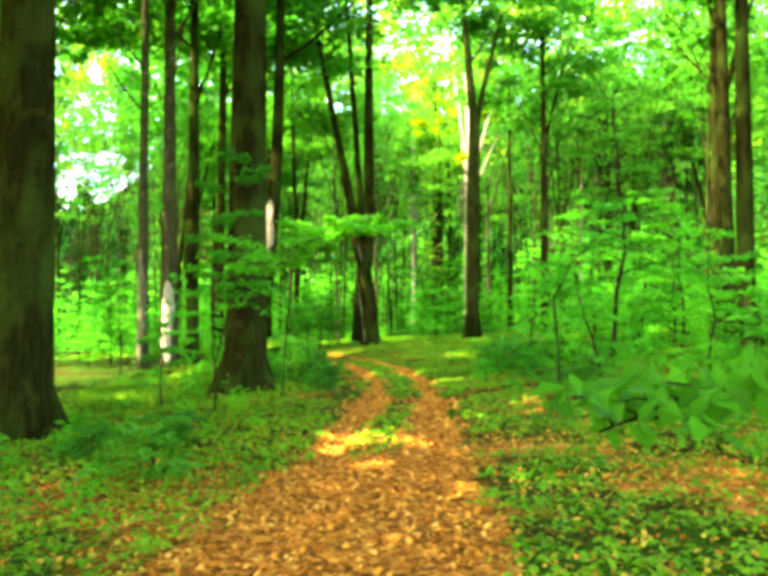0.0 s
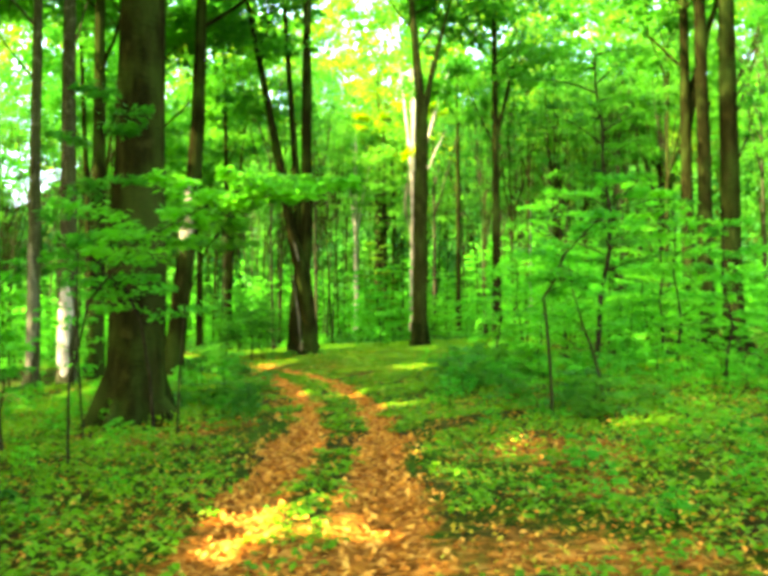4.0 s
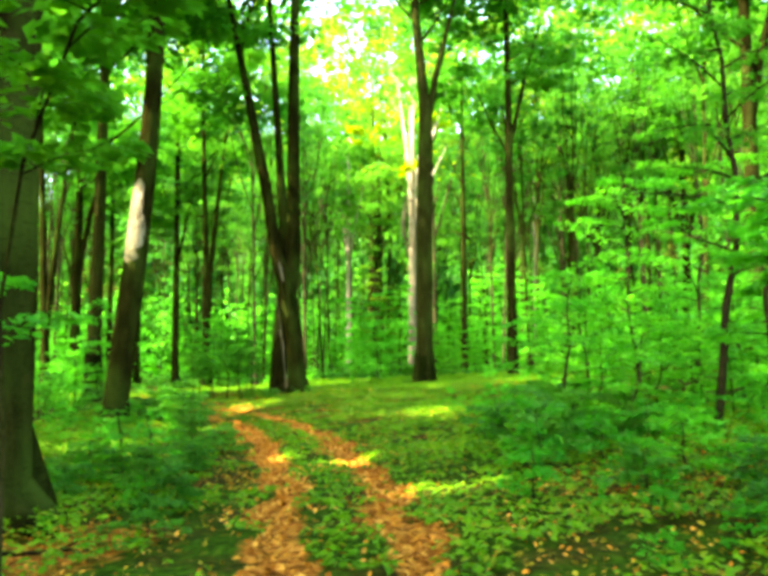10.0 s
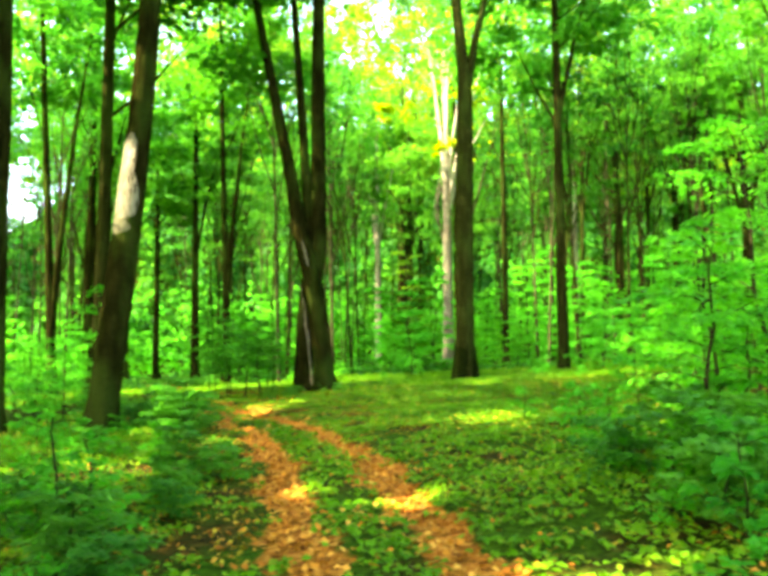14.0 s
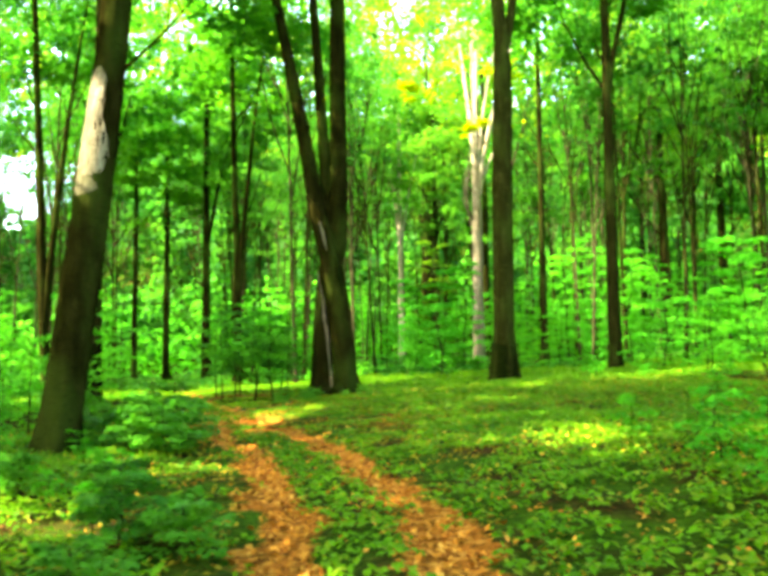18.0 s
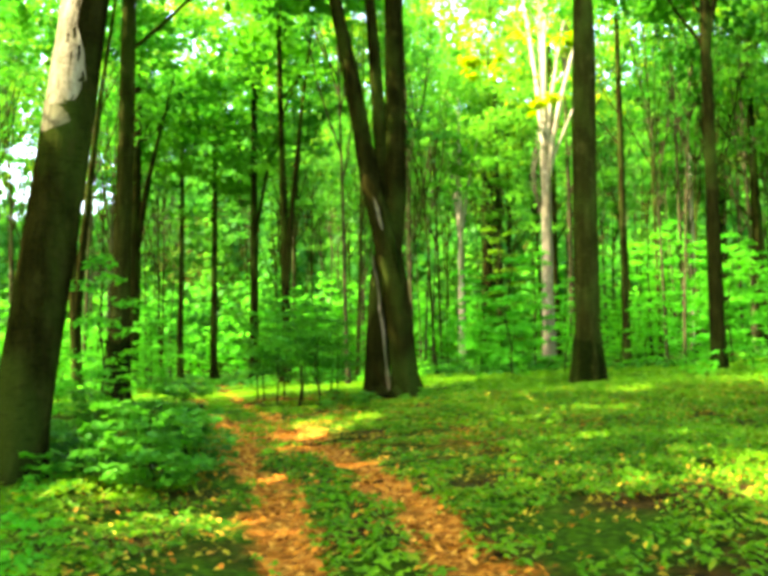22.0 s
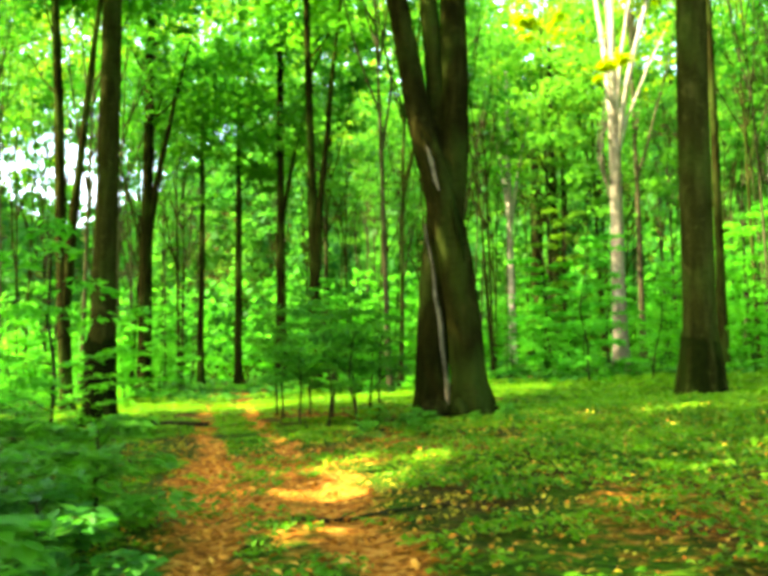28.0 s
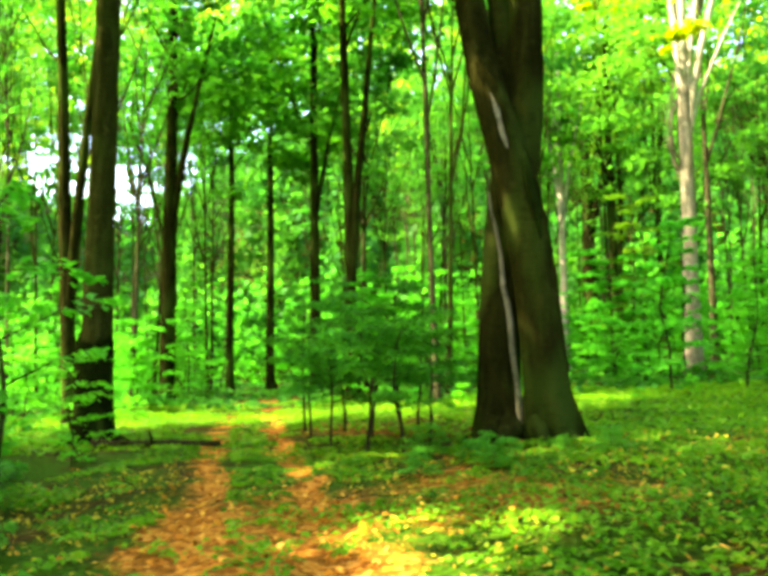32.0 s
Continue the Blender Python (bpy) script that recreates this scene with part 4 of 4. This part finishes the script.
sapling("sapling", (-3.75, 10.3), 3.4, 12, 1.15, 110, 5, "slender sapling leaning over the track with leafy sprays", "sapling", low=0.4,
        stem=[(0, 0, -.05), (-0.03, -0.1, 0.9), (-0.1, -0.3, 1.7), (-0.2, -0.6, 2.2), (-0.45, -1.0, 2.5), (-0.8, -1.6, 2.9)], r0=0.035)
sapling("sapling", (-3.2, 9.6), 3.2, 12, 0.95, 120, 6, "slender sapling arching over the track, bright leaf sprays", "sapling", low=0.55, leaf=LEAF,
        stem=[(0, 0, -.05), (0.1, -0.2, 1.0), (0.3, -0.7, 1.9), (0.8, -1.5, 2.6), (1.4, -2.3, 3.0), (2.1, -2.9, 3.2)], r0=0.017)
sapling("sapling", (-4.4, 9.3), 4.4, 8, 1.2, 110, 11, "tall slender sapling arching before a massive beech", "sapling", low=0.5, leaf=LEAF,
        stem=[(0, 0, -.05), (-0.05, -0.1, 1.1), (0, -0.3, 2.2), (0.2, -0.7, 3.2), (0.6, -1.2, 3.9), (1.2, -1.8, 4.4)], r0=0.018)
sapling("sapling", (-3.9, 7.6), 3.4, 14, 1.25, 130, 14, "slender sapling whose leafy bough spans the track", "sapling", low=0.5, leaf=LEAF_LOW,
        stem=[(0, 0, -.05), (0.05, -0.1, 1.0), (0.4, -0.4, 2.0), (1.1, -0.9, 2.6), (2.1, -1.5, 2.95), (3.1, -1.9, 2.95)], r0=0.018)
sapling("sapling", (1.45, -3.25), 1.6, 12, 0.34, 12, 15, "young sapling with hanging dark-green leaves beside the track", "sapling", low=0.62, leaf_size=0.085, leaf=LEAF, tilt=1.1,
        stem=[(0, 0, -.05), (-0.02, 0, 0.6), (-0.14, -0.04, 1.15), (-0.4, -0.12, 1.40), (-0.68, -0.22, 1.40), (-0.9, -0.34, 1.33)], r0=0.010)
sapling("shrub", (-3.5, 13.9), 0.9, 9, 0.6, 14, 12, "nearly bare bush of dark crooked twigs", "shrub", low=0.1, r0=0.02)
sapling("shrub", (-4.1, 14.6), 1.0, 9, 0.6, 14, 13, "nearly bare bush of dark crooked twigs", "shrub", low=0.1, r0=0.02)
sapling("young_tree", (4.2, 15.6), 7.4, 22, 2.2, 150, 7, "young beech with wide level leafy boughs", "young tree", low=0.3, leaf_size=0.11, leaf=LEAF)
sapling("young_tree", (4.6, 20.4), 5.2, 20, 2.0, 150, 8, "young beech with wide level leafy boughs", "young tree", low=0.12, leaf_size=0.11)
sapling("young_tree", (6.6, 22.5), 5.6, 20, 2.2, 150, 9, "young beech with wide level leafy boughs", "young tree", low=0.12, leaf_size=0.11)
sapling("young_tree", (6.4, 17.6), 4.6, 18, 1.9, 150, 10, "young beech with wide level leafy boughs", "young tree", low=0.15, leaf_size=0.11)
for i, (x, y, h) in enumerate([(-6.4, 34.6, 2.1), (-7.4, 36.6, 2.3), (-8.4, 38.4, 2.4), (-7.9, 35.9, 1.8), (-6.9, 38.2, 2.2), (-9.3, 38.6, 2.2), (-8.6, 36.9, 2.1), (-7.1, 35.2, 2.0), (-7.0, 37.2, 2.4), (-6.3, 36.2, 2.1)]):
    sapling("sapling", (x, y), h * (0.9 + 0.3 * (i % 3) / 2), 13, 1.2, 95, 20 + i, "dark-stemmed sapling in a small group beside the track", "sapling", "saplings beside the bend", leaf=LEAF, low=0.36 + 0.1 * (i % 2), r0=0.03)

sapling("young_tree", (-1.6, 54.6), 7.2, 18, 1.9, 90, 30, "young beech with sunlight painted into its yellow-green boughs", "young tree", low=0.2, leaf_size=0.2, leaf=LEAF_SUN_LIME)

# the undergrowth: three sizes, copied
LOW = [sapling("shrub", (0, 0), 0.8, 8, 0.6, 30, 60 + i, "low green bush of broad soft leaves", "shrub", "low bushes of the undergrowth", leaf_size=0.12, low=0.15, whole=True) for i in range(4)]
MID = [sapling("sapling", (0, 0), 1.7 + 0.2 * i, 11, 1.05, 46, 70 + i, S_LABEL, "sapling", G_SAP, low=0.18, leaf_size=0.125, whole=True) for i in range(4)]
# Foliage in the brighter leaf copy, standing in for light on the saplings.
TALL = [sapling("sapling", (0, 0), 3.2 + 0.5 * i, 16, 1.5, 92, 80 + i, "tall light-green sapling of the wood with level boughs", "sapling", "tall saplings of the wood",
                leaf_size=0.155, low=0.08, leaf=LEAF_LIT, whole=True, far=True) for i in range(5)]


def in_gap(x, y, h):
    c = np.array((x, y, h))
    for a, b, z, r in GAPS:
        d = c - np.array((a, b, z))
        k = float(d @ np.array(SUN_WAY))
        if k > -0.5 and np.linalg.norm(d - k * np.array(SUN_WAY)) < 0.3 + 0.35 * h + r * 0.5:
            return True
    return False


def plant(kinds, count, area, test, gap, seed, low=0.8, high=1.25):
    rng = np.random.default_rng(seed)
    done, tries = [], 0
    while len(done) < count and tries < count * 60:
        tries += 1
        x, y = rng.uniform(area[0], area[1]), rng.uniform(area[2], area[3])
        if not test(x, y) or in_gap(x, y, 0.4 if kinds[0] is LOW[0] else 1.2) or any((x - a) ** 2 + (y - b) ** 2 < gap * gap for a, b in done):
            continue
        done.append((x, y))
        s = rng.uniform(low, high)
        m = pose(x, y, gz(x, y), 0, 0, rng.uniform(0, 360)) @ Matrix.Diagonal((s, s, s * rng.uniform(0.85, 1.15), 1))
        first = kinds[(len(done) - 1) % len(kinds)]
        if first.get("placed"):
            copy_thing(first, m)
        else:
            first.matrix_basis = m
            first["placed"] = 1


def clear(x, y, room):
    return abs(way_off(x, y)) > room


BUSH = [sapling("shrub", (0, 0), 0.85, 13, 0.72, 80, 64 + i, "leafy green bush with layered sprays beside the track", "shrub", "leafy bushes beside the track", leaf_size=0.10, low=0.12, leaf=LEAF_BUSH, whole=True) for i in range(3)]
SHRUBS = [(-7.6, 24.8), (-6.6, 24.9), (-6.3, 25.6), (-6.1, 22.8), (-5.4, 22.6), (-5.5, 23.7), (-6.9, 23.9), (-4.6, 14.7), (-3.8, 14.0), (-3.5, 15.8),
          (-3.2, 14.8), (-3.3, 13.2), (-3.3, 17.0), (-4.3, 13.3), (-3.9, 17.4), (-5.9, 19.6), (-5.2, 33.2), (-6.0, 34.2), (-8.8, 28.7), (-10.6, 30.8), (-7.1, 26.3), (-4.2, 34.2), (-4.9, 32.6), (-3.6, 33.4), (-5.7, 32.2), (2.4, 10.2), (3.0, 11.3), (1.9, 11.7), (3.7, 10.0), (2.7, 9.2),
          (-3.7, 3.2), (-4.4, 4.2), (-3.0, 2.6), (-4.8, 5.4), (-3.5, 4.6), (-2.7, 12.2), (-2.6, 10.9),
          (1.6, 14.6), (2.2, 15.6), (1.3, 13.8), (2.7, 14.8), (2.0, 16.9), (3.1, 16.2), (1.0, 15.6)]
for i, (x, y) in enumerate(SHRUBS):
    k = (0.75 + 0.35 * ((i * 7) % 5) / 4) * (0.95 if x > 0.9 and y > 13 else 0.62 if y < 18.5 else 0.42 if y > 32 else 1.0)
    m = pose(x, y, gz(x, y), 0, 0, i * 77) @ Matrix.Diagonal((k * 1.15, k * 1.15, k, 1))
    if i < 3:
        BUSH[i].matrix_basis = m
    else:
        copy_thing(BUSH[i % 3], m)

plant(LOW, 60, (-9, -2.5, 12, 25), lambda x, y: clear(x, y, 1.9) and value_noise(x * .3, y * .3, 21) > .35, 0.7, 41, 0.45, 0.85)
plant(LOW, 75, (0.8, 8, 11.5, 21), lambda x, y: clear(x, y, 1.7), 0.7, 42)
plant(LOW, 40, (-16, 9, 24, 46), lambda x, y: clear(x, y, 2.5) and (x < way_x(y) - 2 or x > 3 or y > 42), 0.9, 43)
plant(MID, 30, (2.2, 9.5, 14, 28), lambda x, y: clear(x, y, 3.4) and x > 2.2 + max(0, y - 18) * 0.4, 1.0, 44)
plant(MID, 40, (-24, -6, 16, 46), lambda x, y: x < way_x(y) - 3.2, 1.0, 45)
plant(MID, 30, (5, 16, 26, 46), lambda x, y: x > 5 + 0.1 * (y - 26), 1.1, 46)
plant(TALL, 42, (-3, 17, 46.5, 63), lambda x, y: True, 1.3, 51, 0.8, 1.35)
plant(TALL, 26, (-27, -9, 46, 62), lambda x, y: clear(x, y, 3.0), 1.4, 52, 0.7, 1.2)
plant(TALL, 128, (-48, 32, 44, 100), lambda x, y: clear(x, y, 2.6) and not (-7 < x < 9 and y < 47), 1.6, 47, 0.55, 1.1)
plant(TALL, 40, (-36, -14, 12, 46), lambda x, y: x < way_x(y) - 7, 1.6, 48, 0.7, 1.2)
plant(TALL, 26, (9.5, 26, 14, 48), lambda x, y: x > 9.5, 1.6, 49, 0.7, 1.2)


for i, (x, y) in enumerate([(-12.4, 33.4), (-13.4, 34.3), (-12.2, 35.2), (-14.3, 35.6), (-13.0, 32.2)]):
    copy_thing(MID[i % 4], pose(x, y, gz(x, y), 0, 0, 50 * i) @ Matrix.Diagonal((0.8, 0.8, 0.62, 1)))


plant(LOW, 60, (1.2, 6.0, 2.5, 12), lambda x, y: clear(x, y, 1.9), 0.55, 53, 0.35, 0.7)
plant(LOW, 45, (-7.0, -2.2, 1.0, 12), lambda x, y: clear(x, y, 1.8), 0.55, 54, 0.35, 0.65)


# ---- low growth and fallen leaves ----
def herb_field(rng, count, area, size, height):
    x, y = rng.uniform(area[0], area[1], count), rng.uniform(area[2], area[3], count)
    bare = litter_at(x, y)
    dense = value_noise(x * 0.8, y * 0.8, 31) * 0.6 + value_noise(x * 2.3, y * 2.3, 32) * 0.5
    off = np.abs(way_off(x, y))
    for tx, ty, room in ((-4.8, 35.4, 1.7), (1.0, 40.2, 1.5), (-4.6, 11.2, 1.4), (-13.35, 36.7, 1.3)):      # thin before the old feet
        dense = dense - 0.3 * np.clip(1.3 - np.hypot(x - tx, y - ty) / room, 0, 1)
    keep = (rng.uniform(0, 1, count) > bare * 1.05) & (dense + np.clip((off - 1.2) * 0.12, -0.2, 0.35) + 0.22 * (off < 0.32) > 0.46 + 0.07 * np.clip((y - 18) / 6, 0, 1) * (y < 36))
    x, y = x[keep], y[keep]
    tall = height * (0.15 + 0.9 * value_noise(x * 0.6, y * 0.6, 33) + 0.7 * value_noise(x * 2.6, y * 2.6, 34) ** 2) * np.clip(0.25 + np.abs(way_off(x, y)) * 0.3, 0.3, 1.2)
    per = 3
    px, py = np.repeat(x, per), np.repeat(y, per)
    a = rng.uniform(0, 6.28, len(px))
    r = rng.uniform(0.2, 1.0, len(px)) * size * 1.3
    px, py = px + np.cos(a) * r, py + np.sin(a) * r
    z = ground_z(px, py) + np.repeat(tall, per) * rng.uniform(0.35, 1.0, len(px)) + 0.015
    return np.stack([px, py, z], 1), a


rng = np.random.default_rng(77)
for count, area, size, tall in ((38000, (-9, 8, -2, 20), 0.075, 0.16), (40000, (-11, 6, 20, 36), 0.068, 0.10), (30000, (-22, 14, 36, 50), 0.11, 0.10)):
    at, head = herb_field(rng, count, area, size * 0.85, tall)
    tagged(new("low_herbs", leaves("low_herbs", at, size, HERB, rng, 0.35, head, 0.7)), "low green woodland herbs covering the floor", "herbs", kind="stuff")
wide, head = herb_field(rng, 14000, (-60, 45, 46, 110), 0.25, 0.4)
tagged(new("low_herbs", leaves("low_herbs", wide, 0.38, LEAF_FAR, rng, 0.35, head, 0.7)), "light-green ground growth far back in the wood", "herbs", kind="stuff")

n = 140000
x, y = rng.uniform(-11, 6, n), rng.uniform(-2.5, 36, n)
keep = rng.uniform(0, 1, n) < litter_at(x, y) * np.clip(1.25 - y / 32, 0.3, 1) + 0.025
x, y = x[keep], y[keep]
caught = np.where(np.abs(way_off(x, y)) > 1.2, rng.uniform(0, 1, len(x)) ** 2 * 0.12, 0)      # some caught on the herbs
dry = np.stack([x, y, ground_z(x, y) + rng.uniform(0.01, 0.045, len(x)) + caught], 1)
tagged(new("fallen_leaves", leaves("fallen_leaves", dry, np.where(np.abs(way_off(x, y)) < 1.15, 0.072, 0.05), DRY, rng, 0.42, None, 0.66)), "dry orange-brown fallen beech leaves on the track", "fallen leaves", kind="stuff")


n = 90000
x, y = rng.uniform(-10, 7, n), rng.uniform(-2, 35, n)
aside = np.abs(way_off(x, y))
thick = value_noise(x * 0.45, y * 0.45, 41) * 0.6 + value_noise(x * 1.9, y * 1.9, 42) * 0.5 - 0.25 + 0.25 * np.clip((13 - y) / 8, 0, 1) + 0.12 * np.clip((y - 22) / 5, 0, 1)
keep = (aside > 0.9) & (rng.uniform(0, 1, n) < np.clip(thick, 0, 0.75))
x, y = x[keep], y[keep]
pale = np.stack([x, y, ground_z(x, y) + 0.01 + rng.uniform(0, 1, len(x)) ** 1.5 * 0.13 * np.clip(aside[keep] * 0.3, 0.3, 1)], 1)
tagged(new("fallen_leaves", leaves("fallen_leaves", pale, 0.062, STRAW, rng, 0.4, None, 0.6)), "pale straw-yellow and dark old leaves among the herbs", "fallen leaves", kind="stuff")


# ---- fallen wood ----
def fallen_branch(place, turn, length, radius, label, seed, twigs=3):
    rng = np.random.default_rng(900 + seed)
    x, y = place
    root = thing("fallen_branch", (x, y, gz(x, y)), label, "fallen branch")
    c, d = math.cos(radians(turn)), math.sin(radians(turn))
    s = np.linspace(0, length, 9)
    px, py = c * s + np.cumsum(rng.normal(0, 0.02 * length / 3, 9)), d * s + np.cumsum(rng.normal(0, 0.02 * length / 3, 9))
    pz = ground_z(x + px, y + py) - gz(x, y) + radius * 0.6
    p = np.stack([px, py, pz], 1)
    part("wood", raw_mesh("wood", *tube(p, np.linspace(1, 0.45, 9) * radius, 9, rng, 0.1), STEM), root)
    for i in range(twigs):
        a = p[2 + 2 * i]
        ang = radians(turn) + rng.choice((-1, 1)) * rng.uniform(0.5, 1.0)
        l = length * rng.uniform(0.15, 0.3)
        b = a + np.array((math.cos(ang) * l, math.sin(ang) * l, rng.uniform(0.02, 0.12) * length))
        part("twig", raw_mesh("twig", *tube(curve_points(a, b, 5, rng=rng, wander=0.01), np.linspace(0.4, 0.12, 5) * radius, 5), STEM), root)


fallen_branch((-13.0, 36.9), -8, 2.8, 0.11, "dark mossy fallen log beside a beech foot", 1, 2)
fallen_branch((-3.7, 23.2), 5, 0.55, 0.018, "short dark twig lying on the track", 3, 1)
fallen_branch((-5.2, 26.7), 20, 1.4, 0.025, "thin dark branch lying across a rut", 4, 2)
fallen_branch((0.8, 21.0), -12, 1.9, 0.03, "thin dark fallen branch among litter", 5)
fallen_branch((-4.4, 34.6), 170, 1.1, 0.03, "dark fallen branch at the old beech's foot", 6, 2)
fallen_branch((-4.6, 11.1), -15, 1.8, 0.03, "thin dark branch lying before a beech", 7)
